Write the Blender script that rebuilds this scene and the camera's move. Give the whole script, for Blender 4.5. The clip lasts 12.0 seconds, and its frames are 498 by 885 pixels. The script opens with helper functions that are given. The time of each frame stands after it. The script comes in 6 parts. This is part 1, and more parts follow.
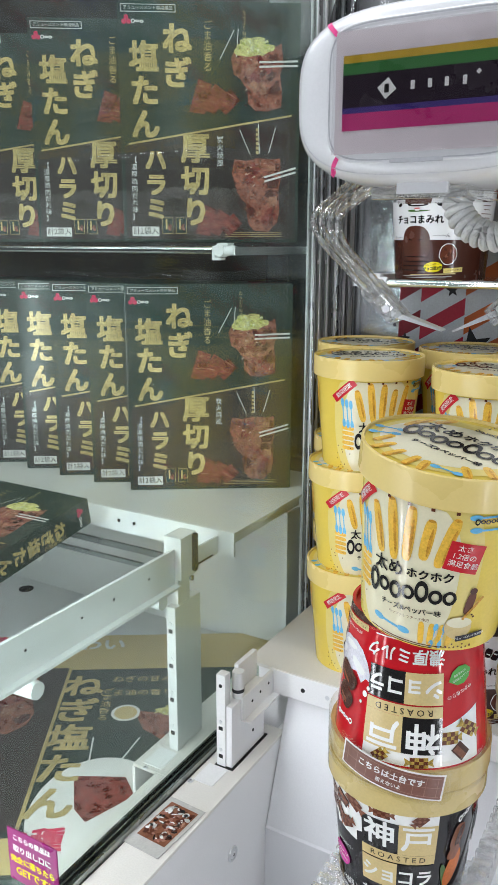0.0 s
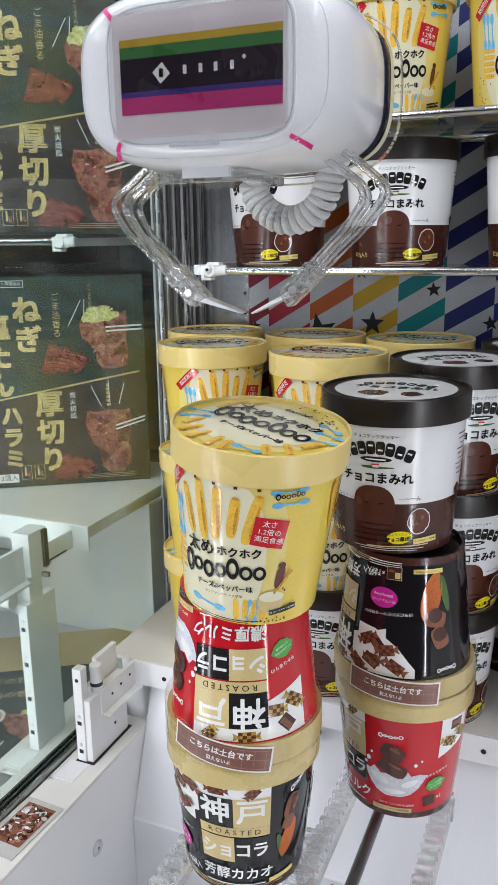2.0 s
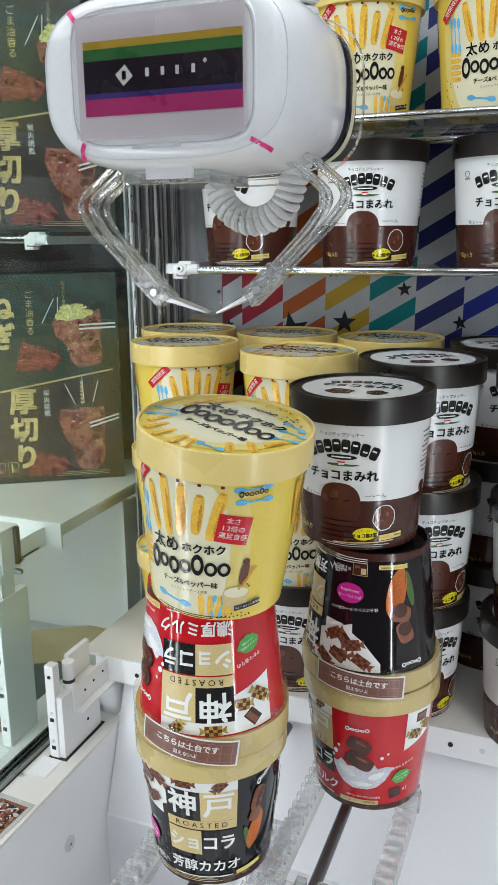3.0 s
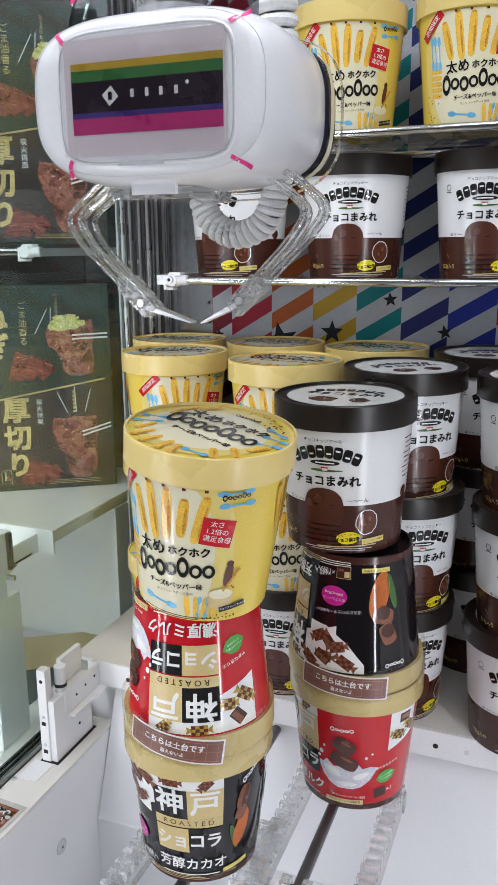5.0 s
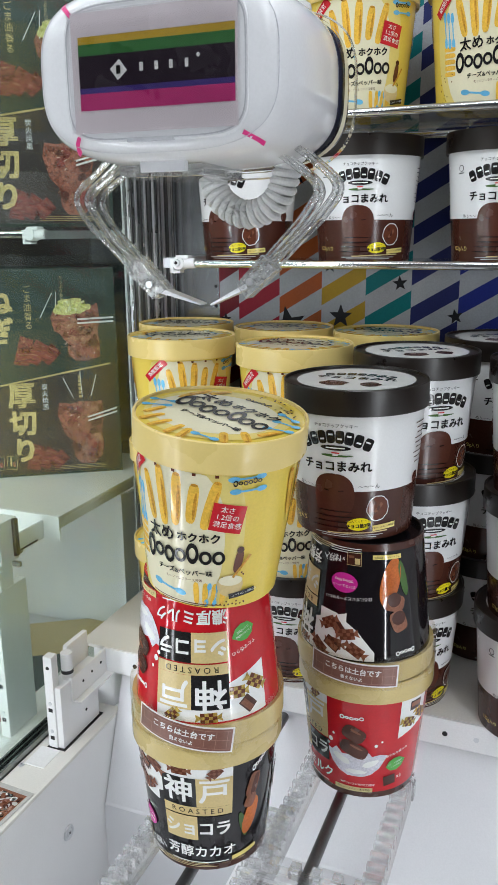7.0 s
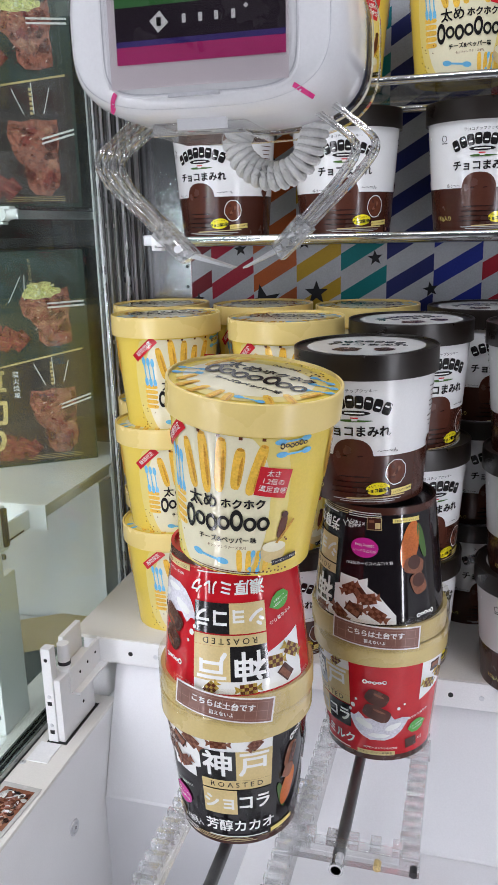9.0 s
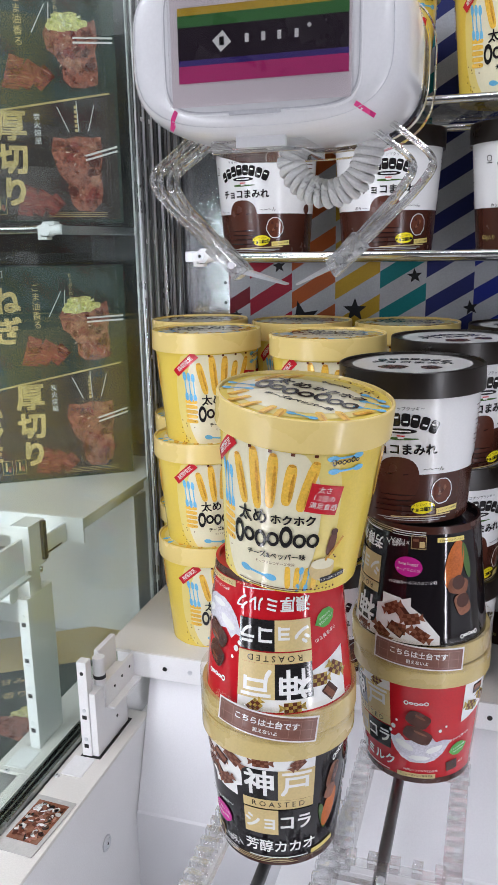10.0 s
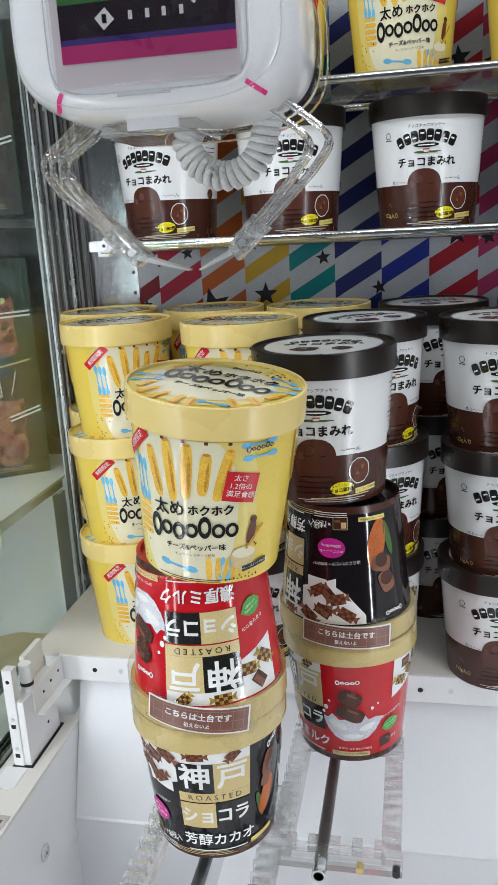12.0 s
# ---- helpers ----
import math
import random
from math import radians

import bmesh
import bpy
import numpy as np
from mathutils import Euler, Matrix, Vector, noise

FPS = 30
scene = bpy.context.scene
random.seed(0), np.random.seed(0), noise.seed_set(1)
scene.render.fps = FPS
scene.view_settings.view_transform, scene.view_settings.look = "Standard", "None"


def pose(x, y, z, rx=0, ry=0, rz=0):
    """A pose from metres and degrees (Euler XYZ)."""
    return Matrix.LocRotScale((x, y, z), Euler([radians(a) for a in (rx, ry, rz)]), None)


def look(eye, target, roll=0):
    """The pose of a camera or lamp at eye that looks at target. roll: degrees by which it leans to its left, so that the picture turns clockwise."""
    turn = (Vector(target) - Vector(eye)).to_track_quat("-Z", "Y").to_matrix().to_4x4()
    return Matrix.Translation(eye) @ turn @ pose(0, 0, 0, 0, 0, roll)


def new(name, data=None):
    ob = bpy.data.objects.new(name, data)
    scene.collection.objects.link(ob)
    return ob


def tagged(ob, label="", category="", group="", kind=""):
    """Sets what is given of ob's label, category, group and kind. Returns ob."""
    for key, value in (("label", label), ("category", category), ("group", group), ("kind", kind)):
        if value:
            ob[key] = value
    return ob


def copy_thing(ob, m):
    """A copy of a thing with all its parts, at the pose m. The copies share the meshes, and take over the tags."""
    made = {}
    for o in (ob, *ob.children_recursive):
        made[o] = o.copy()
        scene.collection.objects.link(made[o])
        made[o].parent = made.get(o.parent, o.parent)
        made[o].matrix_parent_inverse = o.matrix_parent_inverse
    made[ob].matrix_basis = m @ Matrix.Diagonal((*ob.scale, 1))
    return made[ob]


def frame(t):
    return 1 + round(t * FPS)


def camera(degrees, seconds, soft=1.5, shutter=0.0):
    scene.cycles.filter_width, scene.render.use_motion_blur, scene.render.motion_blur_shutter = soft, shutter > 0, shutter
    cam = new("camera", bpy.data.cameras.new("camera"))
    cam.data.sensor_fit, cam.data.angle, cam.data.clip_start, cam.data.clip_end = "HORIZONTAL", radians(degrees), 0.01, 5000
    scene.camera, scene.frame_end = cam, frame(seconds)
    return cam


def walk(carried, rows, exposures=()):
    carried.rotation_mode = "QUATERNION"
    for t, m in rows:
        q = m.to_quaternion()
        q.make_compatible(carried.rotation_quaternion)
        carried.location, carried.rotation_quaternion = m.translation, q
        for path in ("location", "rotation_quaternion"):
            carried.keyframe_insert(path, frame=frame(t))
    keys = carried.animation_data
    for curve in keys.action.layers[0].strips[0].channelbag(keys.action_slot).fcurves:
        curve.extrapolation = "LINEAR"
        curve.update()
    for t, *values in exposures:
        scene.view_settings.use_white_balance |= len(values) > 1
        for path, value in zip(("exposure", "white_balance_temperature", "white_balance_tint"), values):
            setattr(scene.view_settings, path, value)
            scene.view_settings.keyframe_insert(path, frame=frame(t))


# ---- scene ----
cam = camera(34.7, 12.0)
METRES, EYE, TILT, LEAN, TURN = 0.26, 1.5, -14.0, -0.15, 30.3
ROWS = [
    (0.0, 0.0, 0.0, 0.0, 0.0, 0.0, -0.0),
    (0.5, 0.0523, -0.0181, -0.013, -0.63, 0.02, 0.85),
    (1.0, 0.135, -0.0363, -0.0295, -2.67, -0.12, 1.84),
    (1.5, 0.1967, -0.044, -0.0349, -5.18, -0.22, 2.39),
    (2.0, 0.2345, -0.0312, -0.0336, -6.89, -0.49, 2.56),
    (2.5, 0.2578, -0.0395, -0.0317, -7.83, -0.65, 2.57),
    (3.0, 0.2744, -0.0645, -0.0345, -8.17, -0.72, 2.54),
    (3.5, 0.2938, -0.0752, -0.0376, -8.29, -0.72, 2.67),
    (5.5, 0.2937, -0.1427, -0.0469, -8.45, 0.1, 2.63),
    (6.0, 0.2765, -0.1326, -0.0477, -8.38, -0.12, 2.47),
    (6.5, 0.2679, -0.1226, -0.0442, -8.28, -0.52, 2.43),
    (7.0, 0.2845, -0.0935, -0.0515, -8.17, -0.95, 2.6),
    (9.0, -0.0116, -0.0161, -0.1117, -13.98, -1.62, 5.06),
    (9.5, -0.0581, 0.0047, -0.1042, -12.32, -0.67, 4.66),
    (10.0, -0.0829, 0.004, -0.1058, -12.46, -0.35, 4.21),
    (10.5, -0.0869, -0.0099, -0.1062, -13.4, -0.22, 4.02),
    (11.0, -0.1051, -0.0145, -0.1028, -14.57, -0.13, 3.84),
    (11.5, -0.1029, -0.0206, -0.0982, -15.1, -0.1, 4.24),
    (12.0, -0.0439, 0.0321, -0.1091, -17.88, -1.72, 7.61),
]
PATH = [(t, pose(0, 0, EYE, TILT, LEAN, TURN) @ pose(METRES * x, METRES * y, METRES * z, 90 + pitch, roll, yaw)) for t, x, y, z, yaw, pitch, roll in ROWS]
PATH += [(7.2, look((0.077, 0.018, 1.492), (-0.645, 1.810, 0.975), -0.4)), (8.8, look((0.017, -0.006, 1.466), (-0.462, 1.863, 0.943), -1.4))]
PATH.sort(key=lambda row: row[0])
walk(cam, PATH, [(t, -0.38, 6250, tint) for t, tint in ((0.0, 5), (1.0, 9), (2.0, 8), (3.0, 2), (3.5, 2), (5.5, 10), (6.0, 10), (7.0, 4), (9.0, 11), (10.0, 12), (10.7, 9), (11.5, 4), (12.0, 4))])

# ---- light ----
world = bpy.data.worlds.new("world")
world.use_nodes = True
scene.world = world
world.node_tree.nodes["Background"].inputs[0].default_value = (0.75, 0.82, 0.9, 1)
world.node_tree.nodes["Background"].inputs[1].default_value = 0.06


def area(name, at, target, sx, sy, watts, colour=(0.96, 0.95, 1.0)):
    lamp = bpy.data.lights.new(name, "AREA")
    lamp.shape, lamp.size, lamp.size_y, lamp.energy, lamp.color = "RECTANGLE", sx, sy, watts, colour
    ob = new(name, lamp)
    ob.matrix_world = look(at, target)
    return ob


area("booth_light_front", (-0.02, 0.26, 2.17), (-0.06, 0.70, 1.05), 0.9, 0.06, 4.4)
area("booth_light_back", (0.0, 0.46, 2.18), (0.0, 0.56, 1.0), 0.9, 0.05, 2.3)
area("corner_light_right", (0.50, 0.14, 1.12), (-0.05, 0.66, 0.90), 0.025, 0.8, 3.6)
area("corner_light_left", (-0.40, 0.12, 1.15), (-0.10, 0.66, 0.95), 0.025, 0.8, 1.2)
area("neighbour_light", (-0.95, 0.26, 2.17), (-0.85, 0.72, 1.0), 0.9, 0.06, 4.0)
area("neighbour_corner_light", (-0.56, 0.14, 1.15), (-0.75, 0.75, 0.95), 0.03, 0.8, 4.4)


# ---- materials ----
def mat(name, colour, rough=0.4, metal=0.0, vary=0.06, scale=40.0, bump=0.0, coat=0.0, emit=0.0, grain=600.0):
    m = bpy.data.materials.new(name)
    m.use_nodes = True
    nt = m.node_tree
    b = nt.nodes["Principled BSDF"]
    b.inputs["Roughness"].default_value = rough
    b.inputs["Metallic"].default_value = metal
    b.inputs["Coat Weight"].default_value = coat
    b.inputs["Coat Roughness"].default_value = 0.12
    tc = nt.nodes.new("ShaderNodeTexCoord")
    n1, n2 = nt.nodes.new("ShaderNodeTexNoise"), nt.nodes.new("ShaderNodeTexNoise")
    n1.inputs["Scale"].default_value, n2.inputs["Scale"].default_value = scale, grain
    n1.inputs["Detail"].default_value = 4
    nt.links.new(tc.outputs["Object"], n1.inputs["Vector"])
    nt.links.new(tc.outputs["Object"], n2.inputs["Vector"])
    add = nt.nodes.new("ShaderNodeMath")
    add.operation = "ADD"
    nt.links.new(n1.outputs["Fac"], add.inputs[0])
    nt.links.new(n2.outputs["Fac"], add.inputs[1])
    ramp = nt.nodes.new("ShaderNodeValToRGB")
    lo = [max(0.0, c * (1 - 2.2 * vary)) for c in colour]
    hi = [min(1.0, c * (1 + 1.2 * vary)) for c in colour]
    half = nt.nodes.new("ShaderNodeMath")
    half.operation = "MULTIPLY"
    half.inputs[1].default_value = 0.5
    nt.links.new(add.outputs[0], half.inputs[0])
    ramp.color_ramp.elements[0].position, ramp.color_ramp.elements[1].position = 0.32, 0.62
    ramp.color_ramp.elements[0].color, ramp.color_ramp.elements[1].color = (*lo, 1), (*hi, 1)
    nt.links.new(half.outputs[0], ramp.inputs[0])
    nt.links.new(ramp.outputs[0], b.inputs["Base Color"])
    mr = nt.nodes.new("ShaderNodeMapRange")
    mr.inputs["From Min"].default_value, mr.inputs["From Max"].default_value = 0.3, 0.7
    mr.inputs["To Min"].default_value, mr.inputs["To Max"].default_value = max(0.02, rough * 0.8), min(1.0, rough * 1.2)
    nt.links.new(n1.outputs["Fac"], mr.inputs["Value"])
    nt.links.new(mr.outputs[0], b.inputs["Roughness"])
    if bump:
        bp = nt.nodes.new("ShaderNodeBump")
        bp.inputs["Strength"].default_value, bp.inputs["Distance"].default_value = bump, 0.001
        nt.links.new(n2.outputs["Fac"], bp.inputs["Height"])
        nt.links.new(bp.outputs[0], b.inputs["Normal"])
    if emit:
        b.inputs["Emission Color"].default_value = (*colour, 1)
        b.inputs["Emission Strength"].default_value = emit
    return m


def glassy(name, tint, gloss=1.0, rough=0.02, dust_haze=0.0, base=0.04, bend=0.0):
    """A clear sheet: light passes straight on, gloss grows towards grazing angles, a pale diffuse share for grime and
    painted haze; thick pieces bend a share of the light.
    """
    m = bpy.data.materials.new(name)
    m.use_nodes = True
    nt = m.node_tree
    nt.nodes.clear()
    out, mix = nt.nodes.new("ShaderNodeOutputMaterial"), nt.nodes.new("ShaderNodeMixShader")
    tr, gl, lw, po, mu = (nt.nodes.new(k) for k in ("ShaderNodeBsdfTransparent", "ShaderNodeBsdfGlossy", "ShaderNodeLayerWeight", "ShaderNodeMath", "ShaderNodeMath"))
    tr.inputs[0].default_value = (*tint, 1)
    gl.inputs["Roughness"].default_value = rough
    po.operation, po.inputs[1].default_value = "POWER", 4.0
    nt.links.new(lw.outputs["Facing"], po.inputs[0])
    mu.operation, mu.use_clamp = "MULTIPLY_ADD", True
    mu.inputs[1].default_value, mu.inputs[2].default_value = 0.8 * gloss, base * gloss
    nt.links.new(po.outputs[0], mu.inputs[0])
    nt.links.new(mu.outputs[0], mix.inputs[0])
    if bend:
        gs, mb = nt.nodes.new("ShaderNodeBsdfGlass"), nt.nodes.new("ShaderNodeMixShader")
        gs.inputs["Roughness"].default_value, gs.inputs["IOR"].default_value = rough, 1.47
        mb.inputs[0].default_value = bend
        nt.links.new(tr.outputs[0], mb.inputs[1])
        nt.links.new(gs.outputs[0], mb.inputs[2])
        nt.links.new(mb.outputs[0], mix.inputs[1])
    else:
        nt.links.new(tr.outputs[0], mix.inputs[1])
    nt.links.new(gl.outputs[0], mix.inputs[2])
    last = mix
    # pale diffuse share: grime on glass, plus haze and brightness painted into clear plastic
    if dust_haze:
        df, mx = nt.nodes.new("ShaderNodeBsdfDiffuse"), nt.nodes.new("ShaderNodeMixShader")
        no, mr = nt.nodes.new("ShaderNodeTexNoise"), nt.nodes.new("ShaderNodeMapRange")
        no.inputs["Scale"].default_value = 5.0
        df.inputs[0].default_value = (0.82, 0.84, 0.84, 1)
        mr.inputs["From Min"].default_value, mr.inputs["From Max"].default_value = 0.3, 0.7
        mr.inputs["To Min"].default_value, mr.inputs["To Max"].default_value = dust_haze * 0.3, dust_haze * 2.2
        nt.links.new(no.outputs["Fac"], mr.inputs["Value"])
        nt.links.new(mr.outputs[0], mx.inputs[0])
        nt.links.new(mix.outputs[0], mx.inputs[1])
        nt.links.new(df.outputs[0], mx.inputs[2])
        last = mx
    nt.links.new(last.outputs[0], out.inputs[0])
    return m


WHITE_PAINT = mat("white painted metal", (0.80, 0.80, 0.80), 0.38, vary=0.03, scale=9, bump=0.02)
WHITE_BOARD = mat("white board", (0.74, 0.74, 0.76), 0.32, vary=0.02, scale=6, bump=0.006)
CREAM_METAL = mat("off white ledge", (0.72, 0.70, 0.66), 0.4, vary=0.04, scale=8)
STEEL = mat("brushed steel", (0.66, 0.67, 0.69), 0.34, 0.7, vary=0.05, scale=14)
PANEL_STEEL = mat("polished steel sheet", (0.37, 0.38, 0.39), 0.16, 0.92, vary=0.10, scale=9)
ALU = mat("anodised aluminium", (0.36, 0.38, 0.37), 0.26, 1.0, vary=0.08, scale=12)
CHROME = mat("chrome rod", (0.7, 0.7, 0.7), 0.12, 1.0, vary=0.03)
DARK_ROD = mat("dark steel rod", (0.13, 0.13, 0.13), 0.35, 0.6, vary=0.1)
RUBBER = mat("black rubber", (0.02, 0.02, 0.022), 0.6, vary=0.1)
HOLE = mat("dark hole", (0.012, 0.012, 0.012), 0.8)
GLASS = glassy("divider glass", (0.950, 0.984, 0.966), 0.45, 0.02, 0.006, 0.035)
ACRYLIC = glassy("clear acrylic", (0.975, 0.98, 0.98), 0.8, 0.06, 0.02)
STAND_CLEAR = glassy("stand acrylic", (0.975, 0.98, 0.98), 1.1, 0.01, 0.022, 0.05, 0.65)
CLEAR_ARM = glassy("clear arm plastic", (0.970, 0.975, 0.975), 1.2, 0.01, 0.035, 0.05, 0.6)
SMOKED = glassy("smoked visor", (0.30, 0.30, 0.32), 1.0, 0.04)
HEAD_WHITE = mat("glossy white plastic", (0.82, 0.82, 0.84), 0.18, vary=0.015, scale=5, coat=0.6)
SEAM_PALE = mat("pale seam", (0.66, 0.66, 0.70), 0.35)
HEAD_GREY = mat("grey seam", (0.50, 0.50, 0.53), 0.4)
NAVY = mat("navy plastic", (0.015, 0.018, 0.05), 0.15, coat=0.5)
MAGENTA = mat("magenta print", (0.80, 0.04, 0.26), 0.35)
CABLE = mat("white cable sheath", (0.75, 0.75, 0.74), 0.4, vary=0.05)
SCREEN_GLASS = glassy("screen cover", (0.965, 0.96, 0.965), 1.0, 0.03)

Y_BODY = mat("yellow coated paper", (0.77, 0.58, 0.095), 0.11, vary=0.03, scale=14)
Y_PALE = mat("pale cream print", (0.76, 0.71, 0.50), 0.11, vary=0.02, scale=14)
Y_MID = mat("light yellow print", (0.77, 0.63, 0.20), 0.11, vary=0.02, scale=14)
Y_LID = mat("yellow paper lid", (0.77, 0.60, 0.22), 0.28, vary=0.012, scale=20, coat=0.15)
FRY = mat("golden fry print", (0.82, 0.50, 0.07), 0.11, vary=0.10, scale=60)
FRY_DK = mat("toasted fry print", (0.62, 0.31, 0.04), 0.11, vary=0.2, scale=120)
INK = mat("black ink", (0.015, 0.014, 0.014), 0.12)
BROWN_INK = mat("brown ink", (0.12, 0.035, 0.018), 0.11)
RED_INK = mat("red ink", (0.55, 0.02, 0.03), 0.11)
BLUE_INK = mat("light blue ink", (0.16, 0.47, 0.72), 0.11)
WHITE_INK = mat("white ink", (0.82, 0.82, 0.80), 0.11, vary=0.02)
YELLOW_INK = mat("bright yellow ink", (0.85, 0.72, 0.02), 0.11)
GREEN_INK = mat("green ink", (0.10, 0.38, 0.07), 0.11)
LEAF_DK = mat("dark leaf ink", (0.06, 0.13, 0.03), 0.2)
SIGN_PURPLE = mat("deep purple card", (0.24, 0.010, 0.13), 0.3)
PURPLE_INK = mat("magenta purple ink", (0.55, 0.02, 0.28), 0.11)
BK_LID = mat("black brown paper lid", (0.013, 0.009, 0.007), 0.34, vary=0.1)
BK_WHITE = mat("white coated paper", (0.78, 0.78, 0.78), 0.24, vary=0.015, scale=14)
CHOC = mat("chocolate print", (0.060, 0.019, 0.012), 0.24, vary=0.05, scale=60, coat=0.10)
CHOC_LT = mat("light chocolate print", (0.082, 0.026, 0.016), 0.24, vary=0.06, scale=80, coat=0.10)
CHOC_DK = mat("dark chocolate line print", (0.026, 0.009, 0.007), 0.18)
CHOC_HI = mat("chocolate highlight print", (0.22, 0.085, 0.048), 0.11, vary=0.15, scale=80)
GOLD_LID = mat("gold paper lid", (0.56, 0.44, 0.18), 0.26, vary=0.04, scale=20, coat=0.3)
FOIL = mat("gold foil wrapper print", (0.44, 0.31, 0.07), 0.2, vary=0.3, scale=250)
GOLD_INK = mat("gold beige print", (0.62, 0.48, 0.22), 0.36, vary=0.05)
DARK_CUP = mat("near black coated paper", (0.009, 0.007, 0.009), 0.09, vary=0.1)
RED_CUP = mat("red coated paper", (0.52, 0.012, 0.02), 0.10, vary=0.04)
COCOA = mat("cocoa pod print", (0.50, 0.13, 0.025), 0.11, vary=0.14, scale=60)
MILK = mat("milk splash print", (0.66, 0.64, 0.70), 0.11, vary=0.12, scale=50)
STICKER = mat("brown sticker", (0.20, 0.085, 0.06), 0.35, vary=0.06, scale=90, coat=0.4)
STICKER_LINE = mat("sticker line", (0.32, 0.17, 0.13), 0.35)
TAPE = glassy("clear tape", (0.97, 0.96, 0.93), 1.0, 0.15)

BOX_GREEN = mat("dark green carton", (0.018, 0.037, 0.028), 0.40, vary=0.12, scale=10, coat=0.15)
BOX_BROWN = mat("dark carton print", (0.036, 0.025, 0.022), 0.40, vary=0.12, scale=10, coat=0.15)
BOX_GOLD = mat("gold foil lettering", (0.60, 0.46, 0.20), 0.35, 0.25, vary=0.25, scale=35, coat=0.2)
MEAT = mat("grilled meat print", (0.29, 0.105, 0.070), 0.30, vary=0.42, scale=130, grain=420)
MEAT_RED = mat("raw meat print", (0.22, 0.050, 0.040), 0.30, vary=0.42, scale=110, grain=380)
MEAT_DK = mat("seared meat print", (0.085, 0.022, 0.014), 0.30, vary=0.3, scale=160)
MEAT_LT = mat("browned meat print", (0.36, 0.17, 0.11), 0.30, vary=0.3, scale=160)
MEAT_GLINT = mat("fat glint print", (0.62, 0.46, 0.38), 0.30, vary=0.2, scale=160)
ONION_LT = mat("pale onion print", (0.72, 0.70, 0.42), 0.4, vary=0.2, scale=160)
ONION_DK = mat("green onion print", (0.44, 0.46, 0.10), 0.4, vary=0.2, scale=160)
ONION = mat("chopped onion print", (0.62, 0.58, 0.22), 0.4, vary=0.3, scale=160)
PAPER = mat("white paper", (0.78, 0.76, 0.74), 0.55, vary=0.03)
SLEEVE = mat("grey card sleeve", (0.50, 0.49, 0.47), 0.25, vary=0.05, coat=0.3)
PINK_INK = mat("pink ink", (0.62, 0.03, 0.10), 0.4)

# bands scaled down and stripes greyed: shade behind the shelves is in the colour
BAND = [mat("backdrop " + n, tuple(0.85 * q for q in c), 0.5, vary=0.06, scale=25) for n, c in (
    ("maroon", (0.17, 0.010, 0.020)), ("red", (0.36, 0.015, 0.04)), ("orange", (0.42, 0.10, 0.025)), ("yellow", (0.48, 0.31, 0.025)),
    ("teal", (0.01, 0.20, 0.22)), ("navy", (0.022, 0.03, 0.15)), ("blue", (0.02, 0.035, 0.28)), ("crimson", (0.38, 0.015, 0.03)), ("pink", (0.40, 0.04, 0.12)))]
STAR_INK = mat("backdrop black", (0.013, 0.013, 0.017), 0.5, vary=0.06, scale=25)
BAND_WHITE = mat("backdrop pale stripe", (0.40, 0.42, 0.46), 0.5, vary=0.06, scale=25)
for m in BAND + [BAND_WHITE, STAR_INK]:
    m.node_tree.nodes["Principled BSDF"].inputs["Specular IOR Level"].default_value = 0.2
# glow of the unseen room strips, set for front fill on the cups
FILL_LED = mat("led strip", (0.97, 0.98, 1.0), 0.5, emit=14.0)
ROOM_WALL = mat("arcade wall", (0.30, 0.30, 0.32), 0.7, vary=0.1, scale=3)
ROOM_FLOOR = mat("arcade floor tile", (0.30, 0.29, 0.28), 0.4, vary=0.15, scale=4)


# ---- mesh helpers ----
def part(name, bm, material, parent=None, label="", smooth=False):
    me = bpy.data.meshes.new(name)
    if smooth:
        for f in bm.faces:
            f.smooth = True
    bm.to_mesh(me)
    bm.free()
    if smooth:
        me.set_sharp_from_angle(angle=radians(38))
    for m in (material if isinstance(material, (list, tuple)) else [material]):
        me.materials.append(m)
    ob = new(name, me)
    if parent is not None:
        ob.parent = parent
    if label:
        ob["label"] = label
    return ob


def thing(name, at, label, category, group="", kind="", rot=(0, 0, 0)):
    ob = new(name)
    ob.empty_display_size = 0.02
    ob.matrix_basis = pose(*at, *rot)
    return tagged(ob, label, category, group, kind)


def box_bm(bm, x0, y0, z0, x1, y1, z1, bevel=0.0):
    r = bmesh.ops.create_cube(bm, size=1.0)
    vs = r["verts"]
    for v in vs:
        v.co = Vector(((x0 + x1) / 2 + v.co.x * (x1 - x0), (y0 + y1) / 2 + v.co.y * (y1 - y0), (z0 + z1) / 2 + v.co.z * (z1 - z0)))
    if bevel:
        es = {e for v in vs for e in v.link_edges}
        bmesh.ops.bevel(bm, geom=list(es), offset=bevel, segments=2, affect="EDGES", profile=0.7)
    return bm


def boxes(*specs, bevel=0.001):
    bm = bmesh.new()
    for s in specs:
        box_bm(bm, *s, bevel=bevel)
    return bm


